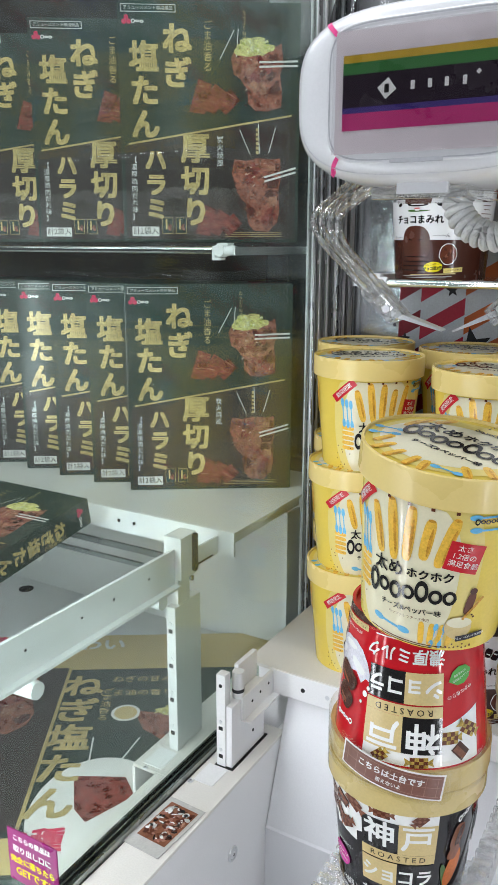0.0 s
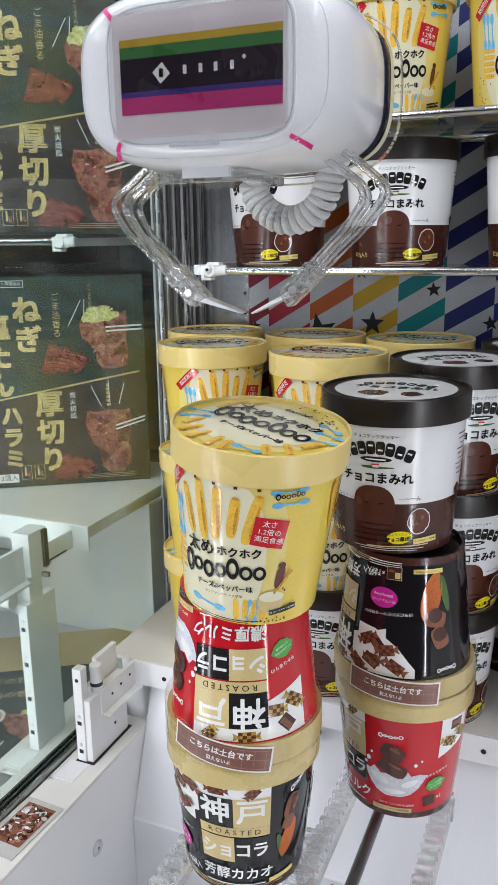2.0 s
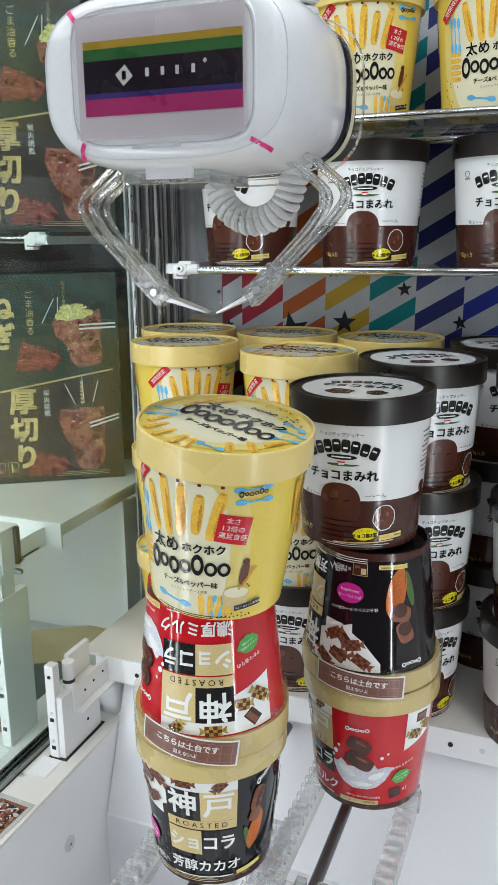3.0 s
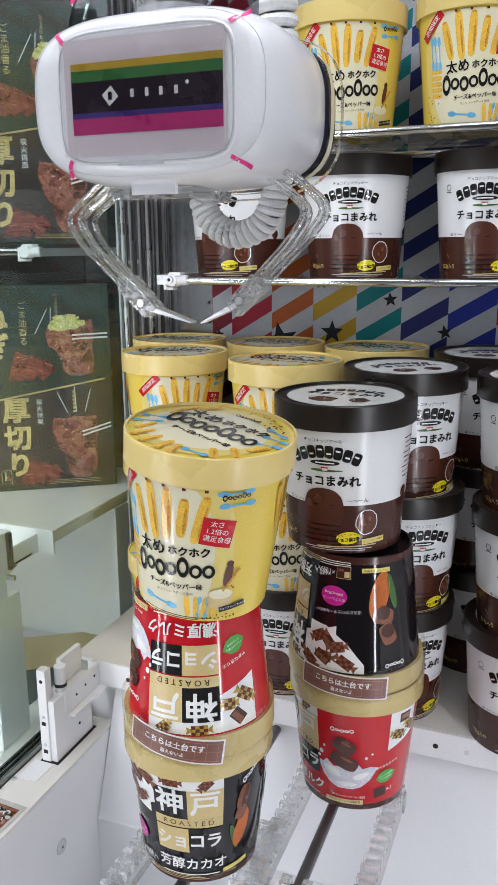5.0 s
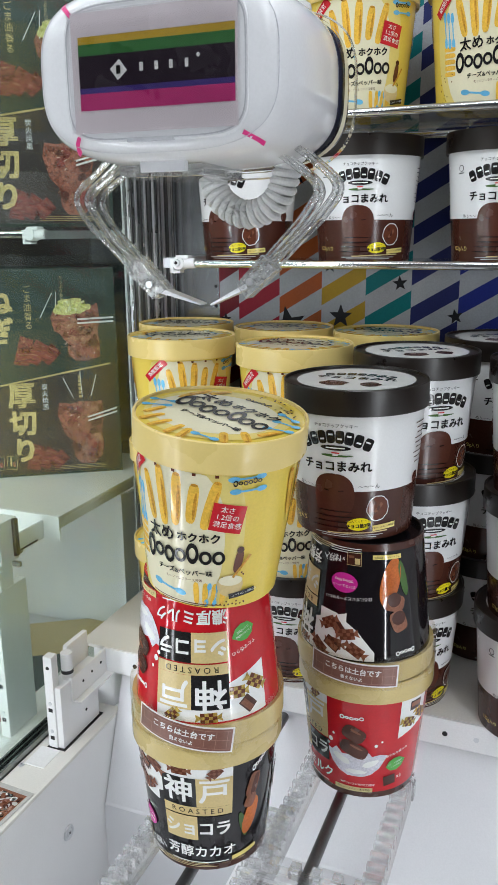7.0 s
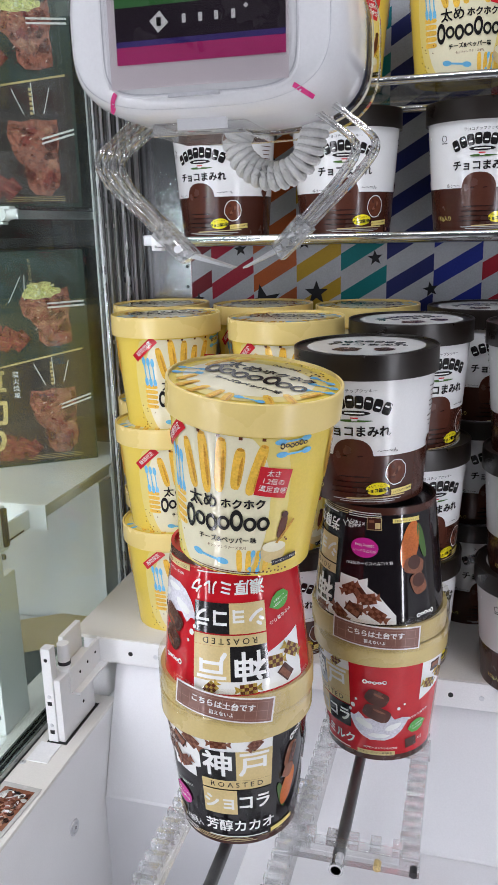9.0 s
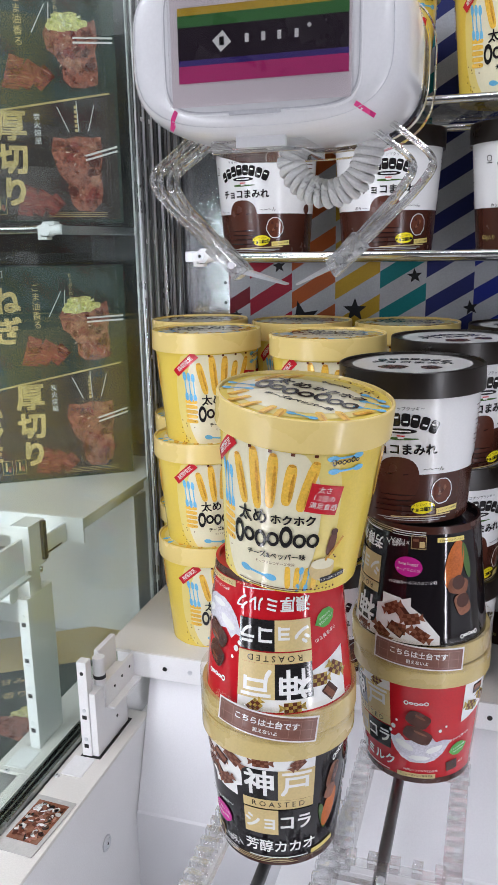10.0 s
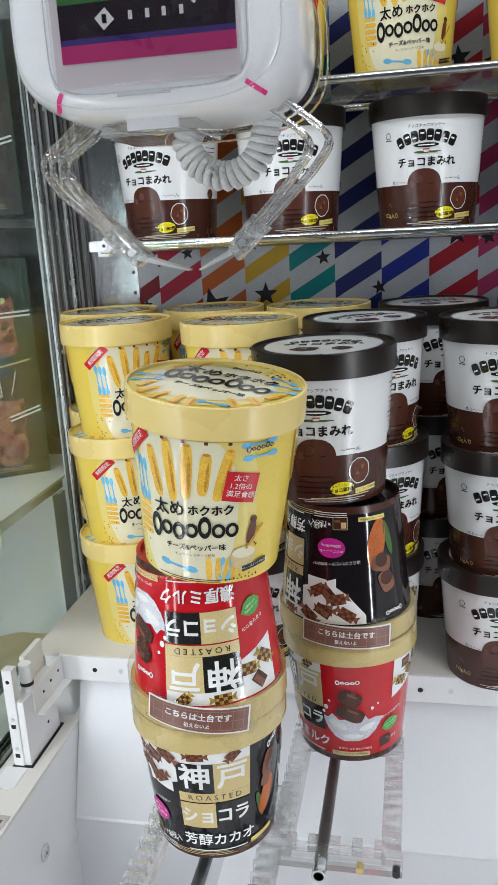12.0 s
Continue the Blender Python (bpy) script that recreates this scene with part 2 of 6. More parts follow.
def lathe(rings, n=64, mats=None):
    """rings: (radius, z[, material index of the band above])."""
    bm = bmesh.new()
    rows = []
    for r, z, *_ in rings:
        rows.append([bm.verts.new((r * math.sin(2 * math.pi * k / n), -r * math.cos(2 * math.pi * k / n), z)) for k in range(n)] if r > 1e-6 else [bm.verts.new((0, 0, z))])
    for i in range(len(rows) - 1):
        a, b = rows[i], rows[i + 1]
        mi = rings[i][2] if len(rings[i]) > 2 else 0
        for k in range(n):
            j = (k + 1) % n
            if len(a) == 1 and len(b) == 1:
                continue
            if len(a) == 1:
                f = bm.faces.new((a[0], b[j], b[k]))
            elif len(b) == 1:
                f = bm.faces.new((a[k], a[j], b[0]))
            else:
                f = bm.faces.new((a[k], a[j], b[j], b[k]))
            f.material_index = mi
    bmesh.ops.recalc_face_normals(bm, faces=bm.faces)
    return bm


def tube(points, r, n=10, closed_ends=True):
    """A round tube along a list of points."""
    bm = bmesh.new()
    pts = [Vector(p) for p in points]
    rows = []
    up = Vector((0.13, 0.21, 0.97))
    for i, p in enumerate(pts):
        d = (pts[min(i + 1, len(pts) - 1)] - pts[max(i - 1, 0)]).normalized()
        a = d.cross(up)
        if a.length < 0.05:
            a = d.cross(Vector((1, 0, 0)))
        a.normalize()
        b = d.cross(a).normalized()
        rr = r[i] if isinstance(r, (list, tuple)) else r
        rows.append([bm.verts.new(p + rr * (a * math.cos(2 * math.pi * k / n) + b * math.sin(2 * math.pi * k / n))) for k in range(n)])
    for q, s in zip(rows, rows[1:]):
        for k in range(n):
            bm.faces.new((q[k], q[(k + 1) % n], s[(k + 1) % n], s[k]))
    if closed_ends:
        bm.faces.new(rows[0][::-1])
        bm.faces.new(rows[-1])
    bmesh.ops.recalc_face_normals(bm, faces=bm.faces)
    return bm


def smooth_path(ctrl, per=8):
    """Catmull-Rom through the points."""
    c = [Vector(p) for p in ctrl]
    c = [2 * c[0] - c[1]] + c + [2 * c[-1] - c[-2]]
    out = []
    for i in range(1, len(c) - 2):
        for k in range(per):
            t = k / per
            out.append(0.5 * (2 * c[i] + (c[i + 1] - c[i - 1]) * t + (2 * c[i - 1] - 5 * c[i] + 4 * c[i + 1] - c[i + 2]) * t * t + (3 * c[i] - c[i - 1] - 3 * c[i + 1] + c[i + 2]) * t ** 3))
    out.append(c[-2])
    return out


GLYPHS = {}


def glyphs(body):
    """Flat outline mesh of a text at size 1, centred."""
    if body not in GLYPHS:
        cu = bpy.data.curves.new("type", "FONT")
        cu.body, cu.size, cu.resolution_u = body, 1.0, 2
        cu.align_x, cu.align_y = "CENTER", "CENTER"
        ob = new("type", cu)
        bpy.context.view_layer.update()
        me = bpy.data.meshes.new_from_object(ob.evaluated_get(bpy.context.evaluated_depsgraph_get()))
        GLYPHS[body] = ([(v.co.x, v.co.y) for v in me.vertices], [tuple(p.vertices) for p in me.polygons])
        bpy.data.objects.remove(ob)
        bpy.data.curves.remove(cu)
        bpy.data.meshes.remove(me)
    return GLYPHS[body]


class Print:
    """Flat art in metres, kept by layer and material, laid on a face by a map (u, v, offset) -> place."""

    def __init__(self):
        self.sheets, self.piece, self.held, self.rise = {}, 0, False, 0

    def begin(self):
        """Start a piece that holds all shapes up to the next begin()."""
        self.piece, self.held = self.piece + 1, True

    def end(self):
        self.held = False

    def sheet(self, name, material, layer):
        if name in ("small_print", "printed_dot", "label_line", "foil_check"):
            key = (name, layer, material.name, 0)
        else:
            key = (name, layer, material.name, self.piece)
        return self.sheets.setdefault(key, (bmesh.new(), material))[0]

    def step(self):
        if not self.held:
            self.piece += 1

    def poly(self, pts, material, layer=1, name="printed_shape"):
        bm = self.sheet(name, material, layer)
        self.rise = (self.rise + 1) % 12
        bm.faces.new([bm.verts.new((x, y, self.rise * 1.2e-5)) for x, y in pts])

    def rect(self, u, v, w, h, material, layer=1, rot=0.0, name="printed_shape"):
        self.step()
        c, s = math.cos(radians(rot)), math.sin(radians(rot))
        self.poly([(u + c * x - s * y, v + s * x + c * y) for x, y in ((-w / 2, -h / 2), (w / 2, -h / 2), (w / 2, h / 2), (-w / 2, h / 2))], material, layer, name)

    def oval(self, u, v, w, h, material, layer=1, rot=0.0, n=20, wobble=0.0, seed=0, name="printed_shape", power=1.0):
        rnd = random.Random(seed)
        self.step()
        c, s = math.cos(radians(rot)), math.sin(radians(rot))
        pts = []
        for k in range(n):
            a = 2 * math.pi * k / n
            q = 1 + wobble * (rnd.random() - 0.5)
            ca, sa = math.cos(a), math.sin(a)
            x = w / 2 * q * math.copysign(abs(ca) ** power, ca)
            y = h / 2 * q * math.copysign(abs(sa) ** power, sa)
            pts.append((u + c * x - s * y, v + s * x + c * y))
        self.poly(pts, material, layer, name)

    def ring(self, u, v, w, h, line, material, layer=1, n=24, name="printed_shape", wobble=0.0):
        rnd = random.Random(7)
        self.step()
        qs = [1 + wobble * (rnd.random() - 0.5) for _ in range(n)]
        for k in range(n):
            a, b = 2 * math.pi * k / n, 2 * math.pi * (k + 1) / n
            qa, qb = qs[k], qs[(k + 1) % n]
            o, i = 0.5, 0.5 - line / min(w, h)
            self.rise = 5
            self.poly([(u + w * o * qa * math.cos(a), v + h * o * qa * math.sin(a)), (u + w * o * qb * math.cos(b), v + h * o * qb * math.sin(b)),
                       (u + w * i * qb * math.cos(b), v + h * i * qb * math.sin(b)), (u + w * i * qa * math.cos(a), v + h * i * qa * math.sin(a))], material, layer, name)

    def star(self, u, v, r, material, layer=1, rot=0.0, name="printed_star"):
        self.step()
        pts = []
        for k in range(10):
            a = radians(90 + 36 * k + rot)
            q = r if k % 2 == 0 else r * 0.42
            pts.append((u + q * math.cos(a), v + q * math.sin(a)))
        self.poly(pts, material, layer, name)

    def text(self, body, u, v, size, material, layer=3, rot=0.0, sx=1.0, bold=0.0, vertical=False, name="lettering"):
        if vertical:
            for k, ch in enumerate(body):
                self.text(ch, u, v - k * size * 1.06, size, material, layer, rot, sx, bold, False, name)
            return
        vs, fs = glyphs(body)
        self.step()
        bm = self.sheet(name, material, layer)
        c, s = math.cos(radians(rot)), math.sin(radians(rot))
        for n, (dx, dy) in enumerate(((0, 0),) if not bold else ((-bold, -bold), (bold, -bold), (-bold, bold), (bold, bold))):
            made = []
            for x, y in vs:
                x, y = x * size * sx + dx, y * size + dy
                made.append(bm.verts.new((u + c * x - s * y, v + s * x + c * y, n * 4e-5)))
            for f in fs:
                bm.faces.new([made[k] for k in f])

    def word(self, u, v, w, h, material, layer=3, count=7, rot=0.0, seed=0, name="wordmark"):
        """A wordmark as a row of plain thick rings of its size and colour."""
        c, s = math.cos(radians(rot)), math.sin(radians(rot))
        step = w / count
        for k in range(count):
            x = -w / 2 + (k + 0.5) * step
            tall, drop = (h * 0.98, 0.0) if k == 0 else (h * 0.88, 0.14 * h) if k == 4 else (h * 0.72, -0.06 * h) if k == 2 else (h * 0.58, 0.0)
            self.ring(u + c * x - s * drop, v + s * x + c * drop, step * 1.0, tall, step * 0.23, material, layer, 14, name)

    def bars(self, u, v, w, h, material, layer, rot, k):
        """One sign of a heavy wordmark, as a plain rounded block with a pale dash."""
        self.begin()
        self.oval(u, v, w, h, material, layer, rot, 16, name="wordmark", power=0.5)
        self.rect(u, v + h * (0.16 if k % 2 else -0.14), w * 0.52, h * 0.13, WHITE_INK, layer + 1, rot, "wordmark")
        self.end()

    def lay(self, parent, where, step=0.0045, lift=0.00022):
        for (name, layer, _, _), (bm, material) in self.sheets.items():
            bmesh.ops.remove_doubles(bm, verts=list(bm.verts), dist=1e-6)
            if step:
                xs = [v.co.x for v in bm.verts]
                k = math.floor(min(xs) / step) + 1
                while k * step < max(xs):
                    bmesh.ops.bisect_plane(bm, geom=list(bm.verts) + list(bm.edges) + list(bm.faces), plane_co=(k * step, 0, 0), plane_no=(1, 0, 0), dist=1e-7)
                    k += 1
            for v in bm.verts:
                v.co = where(v.co.x, v.co.y, layer * lift + v.co.z)
            ob = part(name, bm, material, parent, smooth=bool(step))
            if name in ("small_print", "printed_dot", "label_line", "foil_check"):
                ob["kind"] = "stuff"
        self.sheets = {}


def flat_map(origin, right, up):
    o, r, u = Vector(origin), Vector(right).normalized(), Vector(up).normalized()
    n = r.cross(u)
    return lambda x, y, d: o + r * x + u * y + n * d


# ---- the paper cups ----
R_LID, R_TOP = 0.0600, 0.0581
SNACK_H, COOKIE_H, CHOCO_H = 0.1250, 0.1250, 0.1185
CUP_H = BODY_H = R_BOT = LID_H = ART = 0.0


def cup_size(height, r_bottom, lid):
    """Sets the size of the cup that is built next; its art is drawn for a wall of 100 mm."""
    global CUP_H, BODY_H, R_BOT, LID_H, ART
    CUP_H, BODY_H, R_BOT, LID_H = height, height - 0.004, r_bottom, lid
    ART = (height - lid) / 0.1005


def cup_map(turn=0.0):
    def where(u, v, d):
        v = v * ART
        r = R_BOT + (R_TOP - R_BOT) * v / BODY_H + d + 0.0001
        a = u / 0.0525 + turn
        return Vector((r * math.sin(a), -r * math.cos(a), v))
    return where


def lid_map(x, y, d):
    return Vector((x, y, CUP_H - 0.0018 + d))


def cup_shell(cup, bands, mats_, lid_mat, disc_mat):
    """bands: heights at which the body's colour changes, with the colour's index."""
    rings = [(0.0, 0.004), (R_BOT - 0.003, 0.004), (R_BOT - 0.0025, 0.0), (R_BOT, 0.0, bands[0][1])]
    for z0, m0 in bands:
        z0 *= ART
        if z0 > 0:
            rings.append((R_BOT + (R_TOP - R_BOT) * z0 / BODY_H, z0, m0))
    rings.append((R_TOP, BODY_H))
    part("cup_body", lathe(rings), mats_, cup, smooth=True)
    z0 = CUP_H - LID_H
    part("lid", lathe([(R_TOP - 0.0028, z0 + 0.0010), (R_LID - 0.0008, z0 + 0.0002), (R_LID - 0.0001, z0), (R_LID, z0 + 0.0005), (R_LID, CUP_H - 0.0006), (R_LID - 0.0005, CUP_H), (R_LID - 0.0018, CUP_H), (R_LID - 0.0022, CUP_H - 0.0022), (0, CUP_H - 0.0022)], 80), lid_mat, cup, smooth=True)
    part("lid_disc", lathe([(R_LID - 0.0026, CUP_H - 0.0020), (0, CUP_H - 0.0020)]) if disc_mat is not lid_mat else lathe([(0.03, CUP_H - 0.0021), (0, CUP_H - 0.0021)]), disc_mat, cup)

def fry(pr, u, v, w, h, rot, layer=1):
    pr.oval(u, v, w, h, FRY, layer, rot, 16, name="printed_fry", power=0.6)
    pr.oval(u + w * 0.22, v - h * 0.05, w * 0.28, h * 0.7, FRY_DK, layer + 1, rot, 12, name="printed_fry")
    c, s = math.cos(radians(rot)), math.sin(radians(rot))
    pr.oval(u - s * h * 0.46, v + c * h * 0.46, w * 0.62, w * 0.3, FRY_DK, layer + 1, rot, 10, name="printed_fry")


def spoon(pr, u, v, w, h, rot, layer=1):
    c, s = math.cos(radians(rot)), math.sin(radians(rot))
    pr.begin()
    pr.rect(u, v, w * 0.28, h * 0.7, BLUE_INK, layer, rot, name="printed_spoon")
    for k in (-1, 1):
        pr.oval(u - s * h * 0.38 * k, v + c * h * 0.38 * k, w * 0.8, h * 0.34, BLUE_INK, layer, rot, 14, name="printed_spoon")
    pr.end()


def yellow_cup():
    cup_size(SNACK_H, 0.0470, 0.0210)
    cup = thing("snack_cup", (0, 0, -5), "yellow paper snack cup printed with potato fries, on a stack", "paper cup", "yellow snack cups")
    cup_shell(cup, [(0, 0)], [Y_BODY], Y_LID, Y_BODY)
    pr = Print()
    pr.oval(-0.004, 0.054, 0.098, 0.130, Y_MID, 1, n=40, power=0.8, name="label_panel")
    pr.lay(cup, lambda u, v, d: cup_map()(u, min(max(v, 0.0015), 0.099), d))
    pr.oval(-0.005, 0.050, 0.074, 0.112, Y_PALE, 2, n=40, power=0.8, name="label_panel")
    pr.lay(cup, lambda u, v, d: cup_map()(u, min(max(v, 0.0015), 0.099), d))
    for u, v, h, r in ((-0.0235, 0.0745, 0.034, 13), (-0.012, 0.078, 0.042, 6), (-0.001, 0.0785, 0.038, -2), (0.010, 0.0775, 0.029, -6), (0.0215, 0.0775, 0.036, -13)):
        fry(pr, u, v, 0.0072, h, r, 3)
    pr.rect(0.0325, 0.069, 0.021, 0.020, RED_INK, 4, -9)
    for k, tx in enumerate(("太さ", "1.2倍の", "満足食感")):
        pr.text(tx, 0.0325, 0.075 - 0.0055 * k, 0.0047, WHITE_INK, 5, -9)
    pr.text("太め", -0.0135, 0.0515, 0.0115, INK, 5, 3, bold=0.0002)
    pr.text("ホクホク", 0.0145, 0.053, 0.0075, INK, 5, 3, bold=0.0002)
    pr.word(0.002, 0.0385, 0.062, 0.0180, INK, 5, 7, 3)
    pr.text("チーズ&ペッパー味", 0.004, 0.0262, 0.0049, INK, 5, 3, bold=0.0001)
    pr.text("モッツァレラチーズ使用", 0.004, 0.0208, 0.0026, BROWN_INK, 5, 3)
    for k in range(3):
        spoon(pr, -0.0415 + 0.0045 * k, 0.0665 - 0.001 * k, 0.0048, 0.028, 4, 3)
    for k in range(5):
        pr.oval(-0.0365, 0.050 - 0.0052 * k, 0.014, 0.0042, FRY, 3, -4, 12, name="printed_fry", power=0.6)
    spoon(pr, -0.0085, 0.011, 0.006, 0.027, 84, 3)
    for k in range(4):
        pr.oval(0.014 + 0.0065 * k, 0.0115, 0.0042, 0.017, FRY, 3, 4 - 4 * k, 12, name="printed_fry", power=0.6)
    pr.rect(-0.0405, 0.0895, 0.030, 0.0085, RED_INK, 5, 42, name="corner_ribbon")
    pr.text("期間限定", -0.0405, 0.0895, 0.0052, WHITE_INK, 6, 42)
    pr.word(0.043, 0.0945, 0.018, 0.0045, INK, 6, 6, 4, 3)
    spoon(pr, 0.043, 0.097, 0.005, 0.022, 94, 3)
    spoon(pr, 0.0445, 0.0885, 0.005, 0.022, 94, 3)
    pr.oval(0.0425, 0.0365, 0.0060, 0.017, BROWN_INK, 4, -8, 14, name="printed_pepper_mill", power=0.7)
    pr.oval(0.0432, 0.0455, 0.005, 0.005, CHOC_LT, 5, 0, 12, name="printed_pepper_mill")
    pr.oval(0.038, 0.0185, 0.019, 0.017, GOLD_INK, 5, 0, 18, name="printed_bowl")
    pr.oval(0.038, 0.0225, 0.0175, 0.008, Y_PALE, 6, 0, 16, name="printed_bowl")
    pr.rect(0.045, 0.033, 0.0018, 0.020, FRY_DK, 6, -35, name="printed_pepper_mill")
    pr.rect(0.0475, 0.0115, 0.020, 0.0042, INK, 6, 9)
    pr.text("アミューズメント専用景品", 0.0475, 0.0115, 0.0019, WHITE_INK, 7, 9)
    rnd = random.Random(3)
    for _ in range(26):
        u = rnd.choice((-1, 1)) * rnd.uniform(0.030, 0.052)
        pr.oval(u, rnd.uniform(0.004, 0.030), 0.0014, 0.0014, BROWN_INK, 4, 0, 6, name="printed_dot")
    for k in range(4):
        pr.rect(-0.016 + 0.0135 * k, 0.0982, 0.0022, 0.002, BROWN_INK, 4)
    for k in range(2):
        pr.rect(0.004, 0.0032 - 0.0014 * k, 0.058 - 0.02 * k, 0.0006, BROWN_INK, 5, name="small_print")
    for k in range(9):
        pr.oval(0.026 + 0.003 * k, 0.0030 + 0.0004 * (k % 3), 0.0015, 0.0015, BROWN_INK, 4, 0, 6, name="printed_dot")
    for k in range(2):
        spoon(pr, 0.0225 + 0.006 * k, 0.0110, 0.0040, 0.017, -8, 3)
    # the back of the cup repeats fries and spoons
    for k in range(4):
        fry(pr, 0.082 + 0.012 * k, 0.078, 0.0072, 0.036, 8 - 5 * k, 3)
        fry(pr, -0.120 + 0.012 * k, 0.078, 0.0072, 0.036, 8 - 5 * k, 3)
    for k in range(12):
        pr.rect(0.150, 0.084 - 0.005 * k, 0.016, 0.0012, BROWN_INK, 3, name="small_print")
    pr.lay(cup, cup_map())
    # lid
    pr.oval(-0.002, 0.0, 0.102, 0.100, Y_MID, 1, n=48, name="lid_panel")
    pr.oval(-0.004, -0.001, 0.090, 0.078, Y_PALE, 2, n=48, name="lid_panel")
    pr.lay(cup, lid_map, 0)
    pr.text("太め", -0.016, 0.0215, 0.0155, INK, 5, -15, bold=0.0003)
    pr.text("ホクホク", 0.0195, 0.0135, 0.0105, INK, 5, -15, bold=0.0003)
    pr.word(0.0, 0.0005, 0.080, 0.0230, INK, 5, 7, -15)
    pr.text("チーズ&ペッパー味", 0.0, -0.0165, 0.0062, INK, 4, -15, bold=0.0002)
    pr.word(0.010, 0.036, 0.020, 0.005, INK, 4, 6, -15, 4)
    for a, q, r in ((205, 0.045, 70), (222, 0.047, 62), (238, 0.046, 66), (256, 0.045, 80), (268, 0.047, 95), (300, 0.046, 118), (318, 0.046, 125), (118, 0.046, 58), (136, 0.047, 66), (150, 0.044, 75), (340, 0.047, 60)):
        fry(pr, q * math.cos(radians(a)), q * math.sin(radians(a)), 0.0060, 0.019, r + 90, 3)
    for a, r in ((178, 100), (192, 112), (285, 80), (352, 95), (8, 80), (24, 60)):
        spoon(pr, 0.046 * math.cos(radians(a)), 0.046 * math.sin(radians(a)), 0.007, 0.020, r, 3)
    for _ in range(40):
        a, q = rnd.uniform(0.35, 1.45), rnd.uniform(0.036, 0.053)
        pr.oval(q * math.cos(a), q * math.sin(a), 0.0016, 0.0016, BROWN_INK, 3, 0, 6, name="printed_dot")
    pr.lay(cup, lid_map, 0)
    return cup


def white_cup():
    cup_size(COOKIE_H, 0.0488, 0.0205)
    cup = thing("cookie_cup", (0, 0, -5), "white and chocolate brown paper cookie cup with a black lid", "paper cup", "chocolate cookie cups")
    cup_shell(cup, [(0, 1), (0.0405, 0)], [BK_WHITE, CHOC], BK_LID, BK_LID)
    pr = Print()
    pr.text("チョコチップクッキー", 0, 0.0925, 0.0034, INK, 2, 0)
    for k in range(8):
        x = (k - 3.5) * 0.0070
        y = 0.0842 - (k - 3.5) ** 2 * 0.00048
        pr.bars(x, y, 0.0066, 0.0104, INK, 2, -(k - 3.5) * 6.5, k)
    pr.oval(0, 0.0752, 0.024, 0.0042, INK, 2, 0, 18, name="wordmark")
    pr.rect(0, 0.0752, 0.015, 0.0010, WHITE_INK, 3, name="wordmark")
    pr.oval(0, 0.0690, 0.024, 0.0022, LEAF_DK, 2, 0, 14, wobble=0.4, seed=2, name="printed_cottage")
    pr.rect(0, 0.0700, 0.0045, 0.0020, PAPER, 3, name="printed_cottage")
    pr.rect(0, 0.0714, 0.0060, 0.0010, RED_INK, 4, name="printed_cottage")
    pr.text("チョコまみれ", 0, 0.0600, 0.0094, INK, 2, 0, bold=0.00025)
    pr.oval(-0.002, 0.0365, 0.034, 0.036, CHOC_LT, 2, 0, 28, name="printed_chocolate_dome", power=0.8)
    for k in range(4):
        pr.oval(-0.002, 0.0235 - 0.0045 * k, 0.030 + 0.005 * k, 0.0012, CHOC_DK, 3, 0, 18, name="printed_chocolate_dome")
    for k in (-1, 1):
        pr.rect(-0.002 + 0.0062 * k, 0.0405, 0.0042, 0.0010, CHOC_DK, 3, 8 * k, name="printed_chocolate_dome")
    pr.text("〜〜〜ん", 0.0265, 0.0445, 0.0044, INK, 2, 2)
    pr.text("ぬぅ〜〜", -0.028, 0.0425, 0.0040, INK, 2, -2)
    pr.oval(0.0345, 0.0265, 0.0185, 0.0205, BROWN_INK, 2, 0, 22, wobble=0.1, seed=5, name="printed_cookie")
    for k in range(5):
        pr.oval(0.0310 + 0.002 * (k % 4), 0.0225 + 0.0022 * k, 0.0048, 0.0028, CHOC_HI if k % 2 else CHOC_LT, 3, 30 * k, 9, 0.5, k, "printed_cookie")
    pr.ring(0.0345, 0.0265, 0.0195, 0.0215, 0.0007, WHITE_INK, 3, name="printed_cookie", wobble=0.08)
    pr.oval(0.019, 0.0135, 0.0205, 0.0105, YELLOW_INK, 4, 4, 22, name="printed_badge")
    pr.text("なんてったって", 0.019, 0.0160, 0.0026, INK, 5, 4)
    pr.text("チョコ量2倍!", 0.019, 0.0120, 0.0037, INK, 5, 4, bold=0.00015)
    pr.rect(0.041, 0.0105, 0.021, 0.0046, Y_MID, 4, 4, name="printed_badge")
    pr.text("アミューズメント専用景品", 0.041, 0.0105, 0.0019, INK, 5, 4)
    pr.rect(0.018, 0.0062, 0.052, 0.0010, GOLD_INK, 4, 2, name="small_print")
    for k in range(2):
        pr.rect(0.010, 0.0044 - 0.0016 * k, 0.060 - 0.012 * k, 0.0006, SLEEVE, 4, 0, name="small_print")
    pr.ring(-0.0380, 0.0860, 0.0062, 0.0062, 0.0006, INK, 2, 14, "wordmark")
    pr.rect(-0.0380, 0.0818, 0.0070, 0.0008, INK, 2, name="small_print")
    pr.text("122g入り", -0.040, 0.0125, 0.0052, Y_MID, 4, -2)
    for s_ in (-1, 1):
        for k in range(9):
            pr.rect(s_ * 0.077, 0.090 - 0.0040 * k, 0.017 - 0.003 * (k % 3), 0.0007, BROWN_INK, 2, name="small_print")
        pr.oval(s_ * 0.076, 0.045, 0.010, 0.010, CHOC_LT, 2, name="printed_cookie")
    pr.lay(cup, cup_map())
    pr.oval(0, 0, 0.098, 0.098, WHITE_INK, 1, n=48, name="lid_label")
